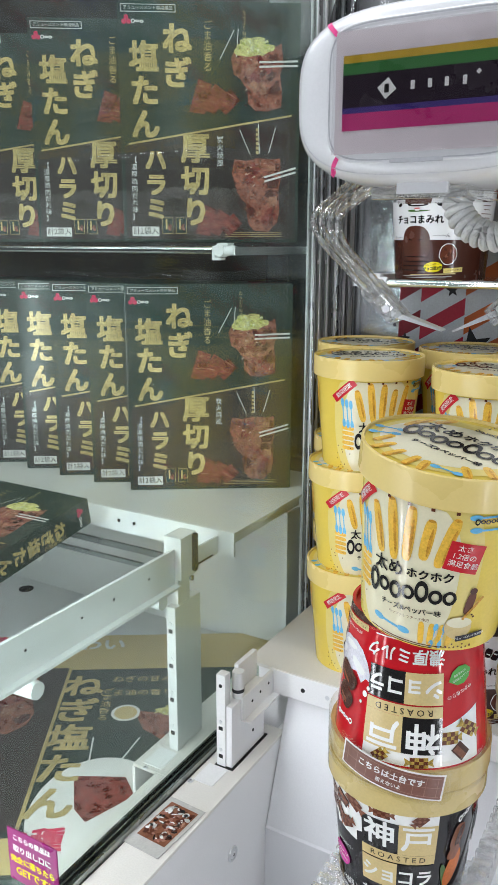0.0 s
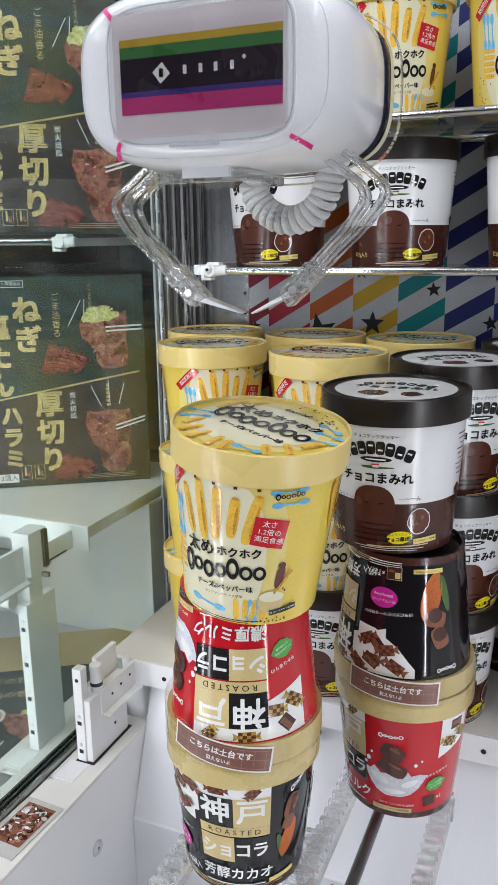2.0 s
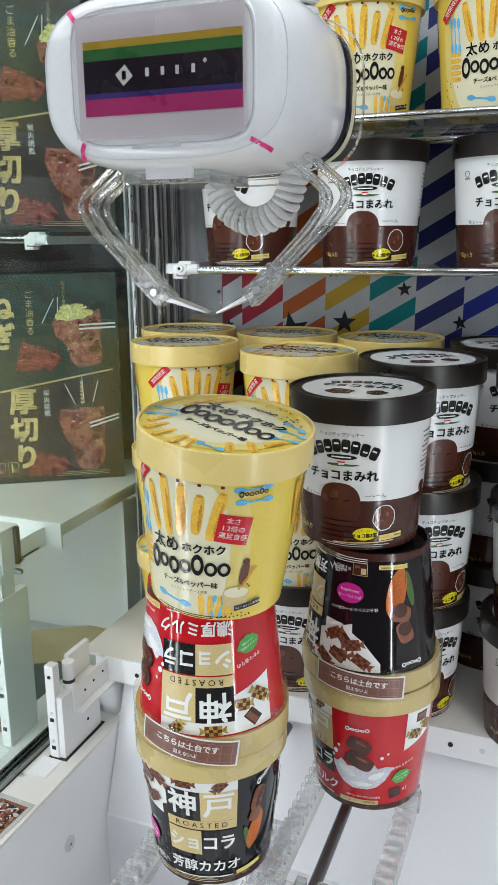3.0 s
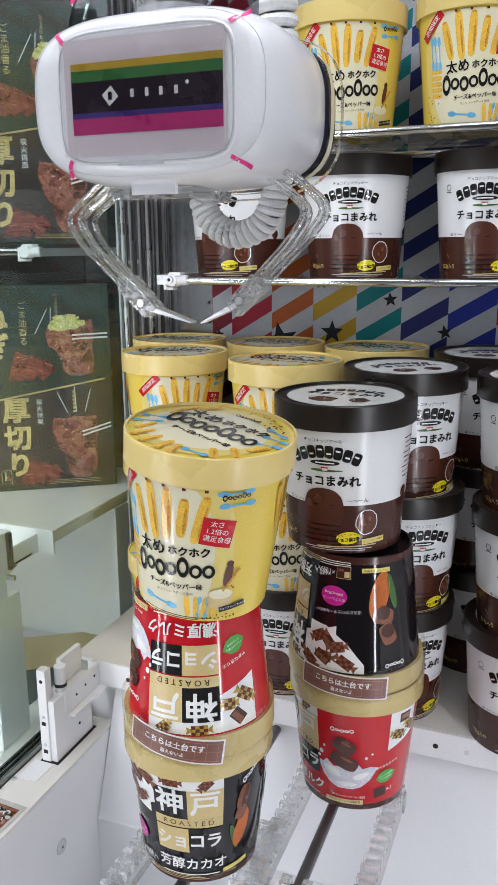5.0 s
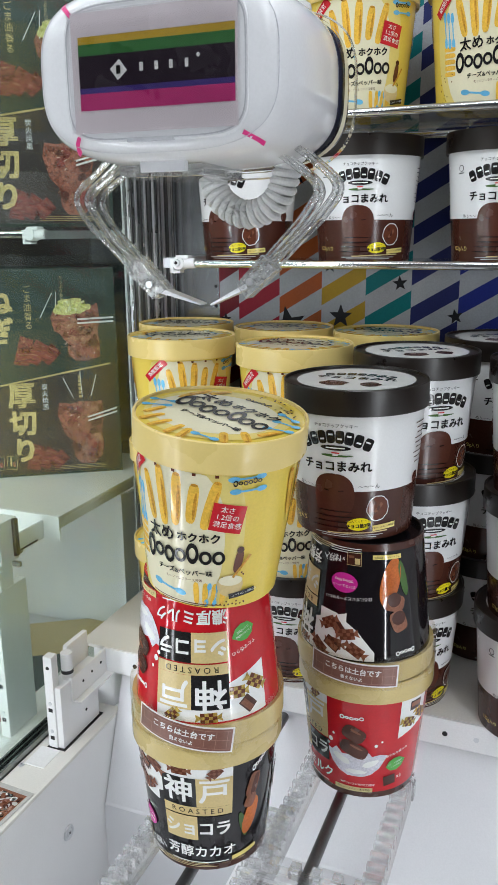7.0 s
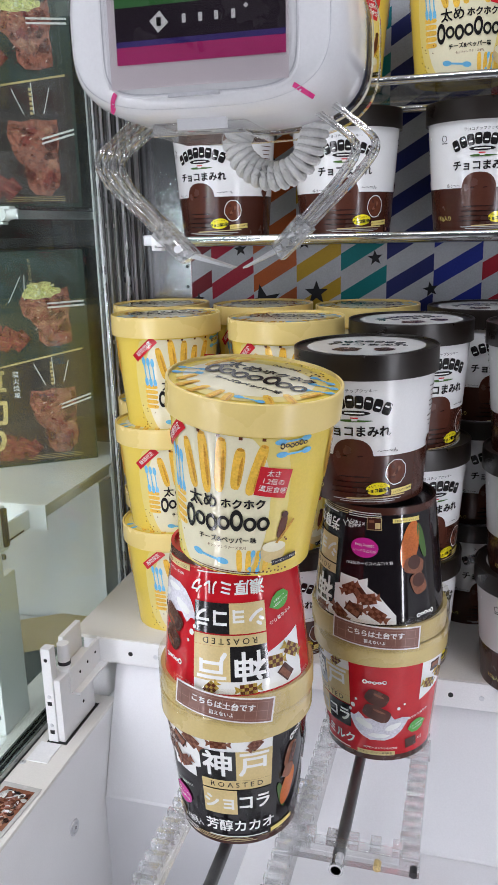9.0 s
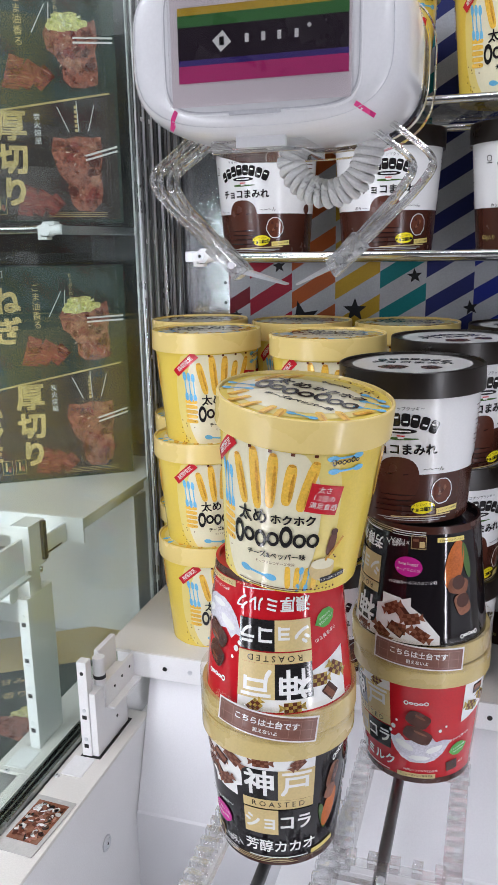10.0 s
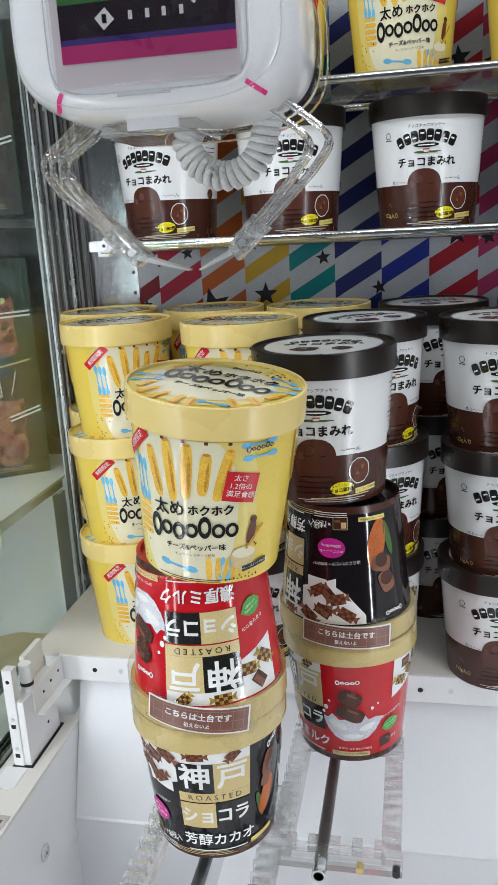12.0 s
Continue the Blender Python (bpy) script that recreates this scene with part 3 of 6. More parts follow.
    for k in range(7):
        x = (k - 3) * 0.0088
        pr.bars(x, 0.0185 - (k - 3) ** 2 * 0.0007, 0.0076, 0.0106, INK, 2, -(k - 3) * 7, k)
    pr.text("チョコまみれ", 0, 0.001, 0.0115, INK, 2, 0, bold=0.0003)
    pr.oval(-0.012, -0.0235, 0.024, 0.020, CHOC_LT, 2, 0, 20, wobble=0.2, seed=1, name="printed_cookie")
    pr.oval(0.018, -0.0215, 0.017, 0.017, CHOC, 2, 0, 20, wobble=0.2, seed=2, name="printed_cookie")
    pr.lay(cup, lid_map, 0)
    return cup


def choco_cup(red):
    cup_size(CHOCO_H, 0.0468, 0.0182)
    base = RED_CUP if red else DARK_CUP
    cup = thing("chocolate_cup", (0, 0, -5), ("red" if red else "black") + " glossy chocolate cup with a gold lid, used as a base", "paper cup", "chocolate base cups")
    cup_shell(cup, [(0, 1), (0.006, 0)], [base, CHOC], GOLD_LID, GOLD_LID)
    pr = Print()

    def sweets(pts, spots, seed, big=1.0):
        """A white corner of the label with wrapped and bare chocolates on it."""
        rnd = random.Random(seed)
        pr.step()
        pr.poly(pts, WHITE_INK, 1, "label_panel")
        for k, (x, y) in enumerate(spots):
            q, w, h = rnd.uniform(-50, 50), 0.0125 * big + rnd.uniform(-0.002, 0.002), 0.0092 * big
            c, d = math.cos(radians(q)), math.sin(radians(q))

            def at(a, b):
                return (x + c * a - d * b, y + d * a + c * b)
            lay = 2 + 2 * (k % 2)
            pr.begin()
            if k % 3 == 2:
                pr.rect(x, y, w, h, CHOC, lay, q, name="printed_chocolate")
                pr.rect(*at(0, h * 0.12), w * 0.86, h * 0.5, CHOC_HI, lay + 1, q, name="printed_chocolate")
            else:
                foil = FOIL if red else CHOC_HI
                pr.rect(x, y, w, h, foil, lay, q, name="printed_chocolate")
                for e in (-1, 1):
                    pr.poly([at(e * w * 0.46, -h * 0.12), at(e * w * 0.80, -h * 0.42), at(e * w * 0.74, 0), at(e * w * 0.82, h * 0.40), at(e * w * 0.46, h * 0.12)][::e], foil, lay, "printed_chocolate")
                for i in range(4):
                    for j in range(3):
                        if (i + j) % 2:
                            pr.rect(*at((i - 1.5) * w * 0.24, (j - 1) * h * 0.31), w * 0.25, h * 0.34, BROWN_INK, lay + 1, q, name="foil_check")
            pr.end()

    def leaf(u, v, rot):
        c, d = math.cos(radians(rot)), math.sin(radians(rot))
        edge = [(-0.0100, 0.0005), (-0.0062, 0.0052), (-0.0005, 0.0070), (0.0050, 0.0056), (0.0105, 0.0), (0.0055, -0.0052), (-0.0005, -0.0068), (-0.0065, -0.0048)]
        pr.step()
        pr.poly([(u + c * x - d * y, v + d * x + c * y) for x, y in edge][::-1], GREEN_INK, 3, "printed_leaf")
        for k, tx in enumerate(("ドミニカ共和国産", "カカオ豆使用")):
            y = 0.0014 - 0.0032 * k
            pr.text(tx, u - d * y, v + c * y, 0.0019, WHITE_INK, 4, rot)

    def corner(u):
        """White corner beside the block, widening to the lid."""
        sweets([(u, 0.071), (u, 0.0995), (u - 0.016, 0.0995), (u - 0.030, 0.0995), (u - 0.030, 0.060)],
               [(u - 0.021, 0.088), (u - 0.007, 0.094), (u - 0.022, 0.072)] if not red else [(u - 0.006, 0.079), (u - 0.021, 0.075), (u - 0.014, 0.090)], int(7 + 100 * abs(u)))

    s = 0.0268
    # white panels with sweets round the block
    corner(-s)
    if red:
        corner(0.119)
    sweets([(-s, 0.0895), (s, 0.0895), (s, 0.0995), (0, 0.0995), (-s, 0.0995)], [(-0.012, 0.0960), (0.014, 0.0955)], 17, 0.85)
    top = 0.0765
    pr.rect(-s / 2, top, s, s, INK, 3, name="label_block")
    pr.rect(s / 2, top, s, s, GOLD_INK, 3, name="label_block")
    pr.text("神", -s / 2, top, s * 0.88, WHITE_INK, 4, bold=0.0005)
    pr.text("戸", s / 2, top, s * 0.88, WHITE_INK, 4, bold=0.0004)
    pr.rect(0, top - s / 2 - 0.0042, 2 * s, 0.0082, GOLD_INK, 3, name="label_block")
    pr.text("R O A S T E D", 0, top - s / 2 - 0.0042, 0.0066, INK, 4)
    low = top - s - 0.0085
    pr.rect(-s / 2, low + 0.001, s, s * 0.86, GOLD_INK, 3, name="label_block")
    pr.rect(s / 2, low + 0.001, s, s * 0.86, INK, 3, name="label_block")
    pr.text("ショ", -s / 2, low, s * 0.56, WHITE_INK, 4, bold=0.0004, sx=0.9)
    pr.text("コラ", s / 2, low, s * 0.56, WHITE_INK, 4, bold=0.0004, sx=0.9)
    pr.text("濃厚ミルク" if red else "芳醇カカオ", 0.002, 0.0185, 0.0118, WHITE_INK, 4, bold=0.0002)
    pr.text("アミューズメント専用景品", 0.030, 0.0065, 0.0018, GOLD_INK, 4)
    pr.rect(0.0, 0.0085, 0.050, 0.0009, WHITE_INK, 3, name="small_print")
    # second face
    for o in ((0.0505,) if red else (-0.078, 0.105)):
        if red:
            pr.word(o - 0.002, 0.083, 0.020, 0.0045, WHITE_INK, 3, 5, 0, 2)
            for x, y, w, h, q in ((0.000, 0.0670, 0.020, 0.0150, -28), (0.000, 0.0510, 0.025, 0.0145, -24)):
                pr.oval(o + x, y, w, h, CHOC_LT, 4, q, 22, name="printed_chocolate_roll", power=0.6)
                pr.oval(o + x - w * 0.30, y + h * 0.22, w * 0.34, h * 0.72, CHOC, 5, q, 16, name="printed_chocolate_roll")
                pr.oval(o + x + w * 0.08, y + h * 0.18, w * 0.5, h * 0.16, CHOC_HI, 5, q, 12, name="printed_chocolate_roll")
            pr.poly([(o - 0.026, 0.0470), (o - 0.020, 0.0455), (o - 0.016, 0.0500), (o - 0.010, 0.0440), (o - 0.002, 0.0455), (o + 0.006, 0.0430), (o + 0.012, 0.0500), (o + 0.016, 0.0445), (o + 0.023, 0.0465), (o + 0.030, 0.0450), (o + 0.027, 0.0390), (o + 0.023, 0.0320), (o + 0.016, 0.0255), (o + 0.008, 0.0225), (o - 0.006, 0.0222), (o - 0.014, 0.0260), (o - 0.020, 0.0330), (o - 0.023, 0.0400)], MILK, 2, "printed_milk_splash")
            pr.oval(o - 0.011, 0.0390, 0.017, 0.0070, WHITE_INK, 3, -22, 18, 0.25, 4, "printed_milk_splash")
            pr.oval(o + 0.015, 0.0370, 0.015, 0.0060, WHITE_INK, 3, 24, 18, 0.25, 6, "printed_milk_splash")
            pr.oval(o + 0.002, 0.0275, 0.020, 0.0050, WHITE_INK, 3, 0, 18, 0.25, 8, "printed_milk_splash")
            for x, y, r in ((-0.021, 0.056, 0.004), (-0.0235, 0.051, 0.0028), (0.019, 0.056, 0.003), (-0.018, 0.063, 0.0022), (0.024, 0.060, 0.002)):
                pr.oval(o + x, y, r, r * 1.2, WHITE_INK, 3, 0, 12, name="printed_milk_splash")
            leaf(o + 0.039, 0.034, 14)
            pr.rect(o, 0.0085, 0.036, 0.0046, GOLD_INK, 3, 0, name="printed_badge")
            pr.text("アミューズメント専用景品", o, 0.0085, 0.0026, INK, 4)
            pr.text("神戸ローストカカオ5%使用", o + 0.004, 0.0140, 0.0026, WHITE_INK, 4)
            pr.text("華やかな香りの", o + 0.039, 0.046, 0.0032, WHITE_INK, 4, 14)
            pr.rect(o + 0.034, 0.0175, 0.012, 0.010, CHOC, 3, 8, name="printed_pack")
            pr.text("×1", o + 0.044, 0.019, 0.0062, WHITE_INK, 4, 8)
        else:
            pr.oval(o + 0.025, 0.034, 0.024, 0.017, PURPLE_INK, 3, 0, 24, name="printed_badge")
            pr.text("ポリフェノール", o + 0.025, 0.0365, 0.0030, WHITE_INK, 4)
            pr.text("2000mg 83mg", o + 0.025, 0.0320, 0.0030, WHITE_INK, 4)
            pr.text("×1袋入", o + 0.034, 0.0135, 0.0060, WHITE_INK, 4)
            pr.begin()
            pr.rect(o + 0.017, 0.0130, 0.013, 0.011, GOLD_INK, 3, name="printed_pack")
            pr.rect(o + 0.017, 0.0130, 0.012, 0.010, CHOC, 4, name="printed_pack")
            pr.rect(o + 0.014, 0.0145, 0.0045, 0.0050, GOLD_INK, 5, name="printed_pack")
            pr.rect(o + 0.0195, 0.0110, 0.0048, 0.0022, CHOC_HI, 5, name="printed_pack")
            pr.end()
            pr.rect(o - 0.012, 0.0105, 0.026, 0.0038, Y_MID, 3, 0, name="printed_badge")
            pr.text("アミューズメント専用景品", o - 0.012, 0.0105, 0.0019, INK, 4)
            for k in range(3):
                pr.rect(o + 0.026, 0.0045 + 0.0018 * k, 0.030, 0.0006, WHITE_INK, 3, name="small_print")
            pr.text("ほろにがいビターな味わい", o + 0.021, 0.0470, 0.0034, WHITE_INK, 4, 4)
            pr.oval(o - 0.015, 0.032, 0.017, 0.042, COCOA, 2, -14, 20, name="printed_cocoa_pod")
            pr.oval(o - 0.027, 0.030, 0.007, 0.032, LEAF_DK, 2, 12, 14, name="printed_leaf")
            for x, y, q in ((-0.018, 0.050, -12), (-0.022, 0.066, -70)):
                pr.oval(o + x, y, 0.019, 0.014, CHOC_HI, 4, q, 20, name="printed_chocolate_roll", power=0.6)
                pr.oval(o + x, y - 0.003, 0.012, 0.0125, CHOC, 5, q, 14, name="printed_chocolate_roll")
            sweets([(o - 0.002, 0.0995), (o - 0.002, 0.092), (o + 0.012, 0.074), (o + 0.030, 0.0615), (o + 0.046, 0.0600), (o + 0.046, 0.0995)],
                   [(o + 0.013, 0.091), (o + 0.020, 0.078), (o + 0.032, 0.089), (o + 0.036, 0.071)], 21, 1.0)
            pr.word(o - 0.028, 0.0935, 0.018, 0.0045, WHITE_INK, 3, 5, 0, 2)
    if red:
        leaf(-0.0405, 0.034, 20)
        pr.text("やかな香りの", -0.040, 0.046, 0.0036, WHITE_INK, 4, 18)
    else:
        pr.oval(0.0445, 0.0740, 0.0105, 0.022, CHOC_HI, 3, -14, 18, name="printed_chocolate_roll", power=0.6)
        pr.oval(0.0462, 0.0740, 0.0050, 0.019, CHOC_LT, 4, -14, 14, name="printed_chocolate_roll", power=0.6)
        pr.oval(0.0425, 0.0600, 0.0100, 0.013, CHOC_HI, 4, -20, 16, name="printed_chocolate_roll", power=0.6)
        pr.oval(0.0435, 0.0450, 0.0125, 0.034, COCOA, 3, -16, 18, name="printed_cocoa_pod")
        pr.oval(0.0370, 0.0390, 0.0060, 0.026, LEAF_DK, 2, 14, 14, name="printed_leaf")
        pr.word(0.0500, 0.0940, 0.018, 0.0060, WHITE_INK, 3, 5, 38, 2)
        pr.rect(0.0400, 0.0105, 0.024, 0.0040, Y_MID, 3, 6, name="printed_badge")
        for k in range(3):
            pr.rect(-0.014, 0.0040 + 0.0016 * k, 0.060 - 0.008 * k, 0.0005, GOLD_INK, 3, name="small_print")
        pr.text("×1袋入", -0.040, 0.0155, 0.0062, WHITE_INK, 4)
    pr.lay(cup, cup_map())
    return cup


def sticker_on(cup_at, z, facing, tilt, label):
    """A base notice stuck over the seam of two lids."""
    st = thing("base_sticker", (*cup_at, z), label, "sticker", "base stickers")
    st.rotation_euler = (0, 0, radians(facing))
    pr = Print()
    pr.rect(0, 0, 0.088, 0.027, TAPE, 1, tilt, name="clear_tape")
    pr.rect(0, 0, 0.0785, 0.0205, PAPER, 2, tilt, name="label_border")
    pr.rect(0, 0, 0.0755, 0.0180, STICKER, 3, tilt, name="paper_label")
    c, s_ = math.cos(radians(tilt)), math.sin(radians(tilt))
    for k in range(9):
        x = (k - 4) * 0.0085
        pr.rect(c * x, s_ * x, 0.0004, 0.0150, STICKER_LINE, 4, tilt, name="label_line")
    for y in (-0.0072, 0.0, 0.0072):
        pr.rect(-s_ * y, c * y, 0.072, 0.0004, STICKER_LINE, 4, tilt, name="label_line")
    pr.text("こちらは土台です", -s_ * 0.0022, c * 0.0022, 0.0061, WHITE_INK, 5, tilt, bold=0.00018)
    pr.text("狙えないよ", s_ * 0.0046, -c * 0.0046, 0.0037, WHITE_INK, 5, tilt, bold=0.0001)

    def where(u, v, d):
        a = u / (R_LID + 0.001)
        r = R_LID + 0.0004 + d
        return Vector((r * math.sin(a), -r * math.cos(a), v))
    pr.lay(st, where)
    part("wrap_tape", lathe([(R_LID + 0.0003, -0.0150), (R_LID + 0.0003, 0.0150)], 64), TAPE, st, "clear tape round the lids", smooth=True)
    return st


Y_CUP, W_CUP, RED_C, DARK_C = yellow_cup(), white_cup(), choco_cup(True), choco_cup(False)
FIRST = set()


def place(cup, m, label=""):
    if cup.name not in FIRST:
        FIRST.add(cup.name)
        cup.matrix_basis = m
        ob = cup
    else:
        ob = copy_thing(cup, m)
    if label:
        ob["label"] = label
    return ob


# ---- the booth ----
def slab(name, spec, material, label, category="", bevel=0.001, kind="structure"):
    ob = part(name, boxes(spec, bevel=bevel), material)
    return tagged(ob, label, category or name.replace("_", " "), kind=kind)


FLOOR_Z, LEDGE_Z, SIDE_Z = 0.845, 1.022, 0.945
# prize floor, with the drop hole in its near corner
slab("floor_prize", (-0.38, 0.69, FLOOR_Z - 0.15, 0.62, 1.0, FLOOR_Z), WHITE_BOARD, "plain white board under the prize ledge", "floor")
bm = bmesh.new()
ramp = [[bm.verts.new((x, y, z)) for y, z in ((0.6895, 0.8450), (0.6915, 0.8475), (0.7440, 0.9905), (0.7500, 0.9905), (0.7500, 0.8450))] for x in (-0.379, 0.619)]
for k in range(5):
    bm.faces.new((ramp[0][k], ramp[0][(k + 1) % 5], ramp[1][(k + 1) % 5], ramp[1][k]))
bm.faces.new(ramp[0])
bm.faces.new(ramp[1][::-1])
bmesh.ops.recalc_face_normals(bm, faces=bm.faces)
tagged(part("wall_ramp", bm, WHITE_BOARD), "white slanted board under the prize ledge", "wall", kind="structure")
slab("floor_prize_front", (-0.20, 0.20, FLOOR_Z - 0.15, 0.62, 0.69, FLOOR_Z - 0.0005), WHITE_BOARD, "plain white board beside the drop hole", "floor")
slab("floor_drop", (-0.38, 0.20, 0.66, -0.20, 0.69, 0.68), WHITE_BOARD, "white bottom of the prize drop hole", "floor")
slab("wall_drop_side", (-0.392, 0.20, 0.66, -0.38, 1.0, SIDE_Z - 0.004), WHITE_PAINT, "white painted side wall of the drop hole", "wall")
# back ledge with its lip
ledge = slab("ledge_back", (-0.432, 0.737, LEDGE_Z - 0.004, 0.62, 1.0, LEDGE_Z), CREAM_METAL, "off-white metal prize ledge with a drilled lip", "ledge")
part("lip", boxes((-0.398, 0.7335, LEDGE_Z - 0.030, 0.62, 0.7365, LEDGE_Z), bevel=0.0008), WHITE_PAINT, ledge)
for k in range(9):
    x = -0.356 + 0.0305 * (k % 2) + 0.118 * (k // 2)
    bm = bmesh.new()
    bmesh.ops.create_cone(bm, cap_ends=True, segments=16, radius1=0.0027, radius2=0.0027, depth=0.0006, matrix=pose(x, 0.7333, LEDGE_Z - 0.016, 90))
    part("screw_hole", bm, STEEL if k % 2 else HOLE, ledge)
slab("wall_under_ledge", (-0.430, 0.762, FLOOR_Z, 0.62, 0.768, LEDGE_Z - 0.0045), WHITE_PAINT, "white board under the ledge lip", "wall")
# side ledge along the divider
side = slab("ledge_side", (-0.428, 0.20, SIDE_Z - 0.004, -0.380, 0.737, SIDE_Z), CREAM_METAL, "off-white metal side ledge beside the divider", "ledge")
part("cover_plate", boxes((-0.4225, 0.6085, SIDE_Z, -0.3985, 0.640, SIDE_Z + 0.0008), bevel=0.0002), WHITE_PAINT, side)


def screw_head(parent, at, r=0.0034, rot=(0, 0, 0), recess=STEEL):
    bm = bmesh.new()
    bmesh.ops.create_cone(bm, cap_ends=True, segments=20, radius1=r, radius2=r * 0.7, depth=0.0012, matrix=pose(*at, *rot))
    sc = part("screw", bm, STEEL, parent)
    bm = bmesh.new()
    for q in (0, 90):
        m = pose(*at, *rot) @ pose(0, 0, 0.0006, 0, 0, q + 20)
        made = bmesh.ops.create_cube(bm, size=1.0, matrix=m @ Matrix.Diagonal((r * 0.7, r * 0.16, 0.0004, 1)))
    part("cross_slot", bm, HOLE, sc)
    return sc


screw_head(side, (-0.424, 0.611 - 0.006, SIDE_Z + 0.0008))
wall_screw = tagged(new("wall_screw"), "steel screw in the white drop wall", "screw")
wall_screw.matrix_basis = pose(-0.3792, 0.618, 0.863)
part("washer", lathe([(0.0, 0.0008), (0.0055, 0.0008), (0.0062, 0.0016), (0.0080, 0.0016), (0.0088, 0.0004), (0.0088, 0.0)], 28), STEEL, wall_screw, smooth=True).matrix_basis = pose(-0.0006, 0, 0, 0, 90)
screw_head(wall_screw, (0.0008, 0, 0), 0.0050, (0, 90, 0))

# divider glass in its channel
for x0, x1 in ((-0.4455, -0.4425), (-0.4385, -0.4365), (-0.4325, -0.4290)):
    ch = slab("trim_channel", (x0, 0.20, SIDE_Z - 0.006, x1, 1.0, SIDE_Z + 0.007), ALU, "aluminium glazing channel of the divider", "trim", 0.0006)
slab("trim_channel_bed", (-0.4425, 0.20, SIDE_Z - 0.006, -0.4325, 1.0, SIDE_Z - 0.001), ALU, "grey bed of the glazing channel", "trim", 0.0003)
glass = slab("window_1", (-0.4410, 0.22, SIDE_Z - 0.001, -0.4390, 0.906, 2.19), GLASS, "clear greenish glass divider between two booths", "glass divider", 0.0004)
glass.visible_shadow = False
glass2 = slab("window_2", (-0.4465, 0.30, SIDE_Z + 0.008, -0.4450, 0.906, 2.19), GLASS, "sliding clear glass pane of the neighbouring booth", "glass divider", 0.0004)
glass2.visible_shadow = False

# corner post
post = tagged(part("corner_post", boxes((-0.452, 0.958, 0.9, -0.428, 1.0, 2.2), bevel=0.002), ALU), "ribbed aluminium corner post of the booth", "post", kind="structure")
for k in range(4):
    part("post_rib", boxes((-0.4275 + 0.0002 * k, 0.962 + 0.0095 * k, 0.9, -0.4245, 0.966 + 0.0095 * k, 2.2), bevel=0.0005), STEEL if k % 2 else DARK_ROD, post)
    part("post_rib", boxes((-0.450 + 0.006 * k, 0.9555, 0.9, -0.4475 + 0.006 * k, 0.9582, 2.2), bevel=0.0005), STEEL if k % 2 else DARK_ROD, post)

part("post_front", boxes((-0.4490, 0.9085, 0.9, -0.4375, 0.9550, 2.2), bevel=0.001), ALU, post)
for k in range(4):
    part("post_rib", boxes((-0.4378, 0.9105 + 0.0115 * k, 0.9, -0.4362, 0.9140 + 0.0115 * k, 2.2), bevel=0.0004), (DARK_ROD, STEEL, DARK_ROD, STEEL)[k], post)
for k in range(3):
    part("post_rib", boxes((-0.4480 + 0.0036 * k, 0.9070, 0.9, -0.4462 + 0.0036 * k, 0.9086, 2.2), bevel=0.0003), (STEEL, DARK_ROD, STEEL)[k], post)
for z in (1.335, 1.478, 1.62):
    for y in (0.919, 0.941):
        bm = bmesh.new()
        bmesh.ops.create_cone(bm, cap_ends=True, segments=14, radius1=0.0028, radius2=0.0022, depth=0.0012, matrix=pose(-0.4370, y, z, 0, 90))
        part("post_screw", bm, STEEL, post)

# rear walls
slab("wall_back", (-0.43, 1.006, 0.66, 0.62, 1.02, 2.2), WHITE_PAINT, "grey white back wall of the booth", "wall")
# right side is out of view; white below, glass above shape the divider's reflections
slab("wall_right", (0.62, 0.20, 0.66, 0.64, 1.02, 1.16), WHITE_PAINT, "white lower side wall of the booth", "wall")
slab("window_3", (0.629, 0.20, 1.16, 0.631, 1.02, 2.2), GLASS, "clear glass side wall of the booth", "glass divider", 0.0004)
slab("ceiling", (-1.9, 0.20, 2.2, 0.64, 1.04, 2.22), WHITE_PAINT, "white booth ceiling with light strips", "ceiling")
slab("wall_back_neighbour", (-1.9, 1.006, 0.66, -0.452, 1.02, 2.2), WHITE_PAINT, "white back wall of the neighbouring booth", "wall")
slab("wall_left_neighbour", (-1.92, 0.20, 0.66, -1.9, 1.02, 2.2), WHITE_PAINT, "white far wall of the neighbouring booth", "wall")
steel = slab("wall_panel_steel", (-0.424, 0.9985, 1.03, -0.357, 1.0045, 1.735), PANEL_STEEL, "scuffed steel corner panel with shelf holes", "steel panel")
for k in range(26):
    bm = bmesh.new()
    bmesh.ops.create_cone(bm, cap_ends=True, segments=12, radius1=0.0022, radius2=0.0022, depth=0.0006, matrix=pose(-0.363, 0.9983, 1.06 + 0.026 * k, 90))
    part("shelf_hole", bm, HOLE, steel)

# striped backdrop sheet
backdrop = slab("backdrop", (-0.356, 0.9935, 1.03, 0.615, 0.9965, 1.90), BAND[0], "striped circus sheet with coloured bands and stars", "backdrop", 0.0003)
pr = Print()
BW, LEAN, PALE, RUN = 0.0562, 0.60, 0.0265, 0.0475
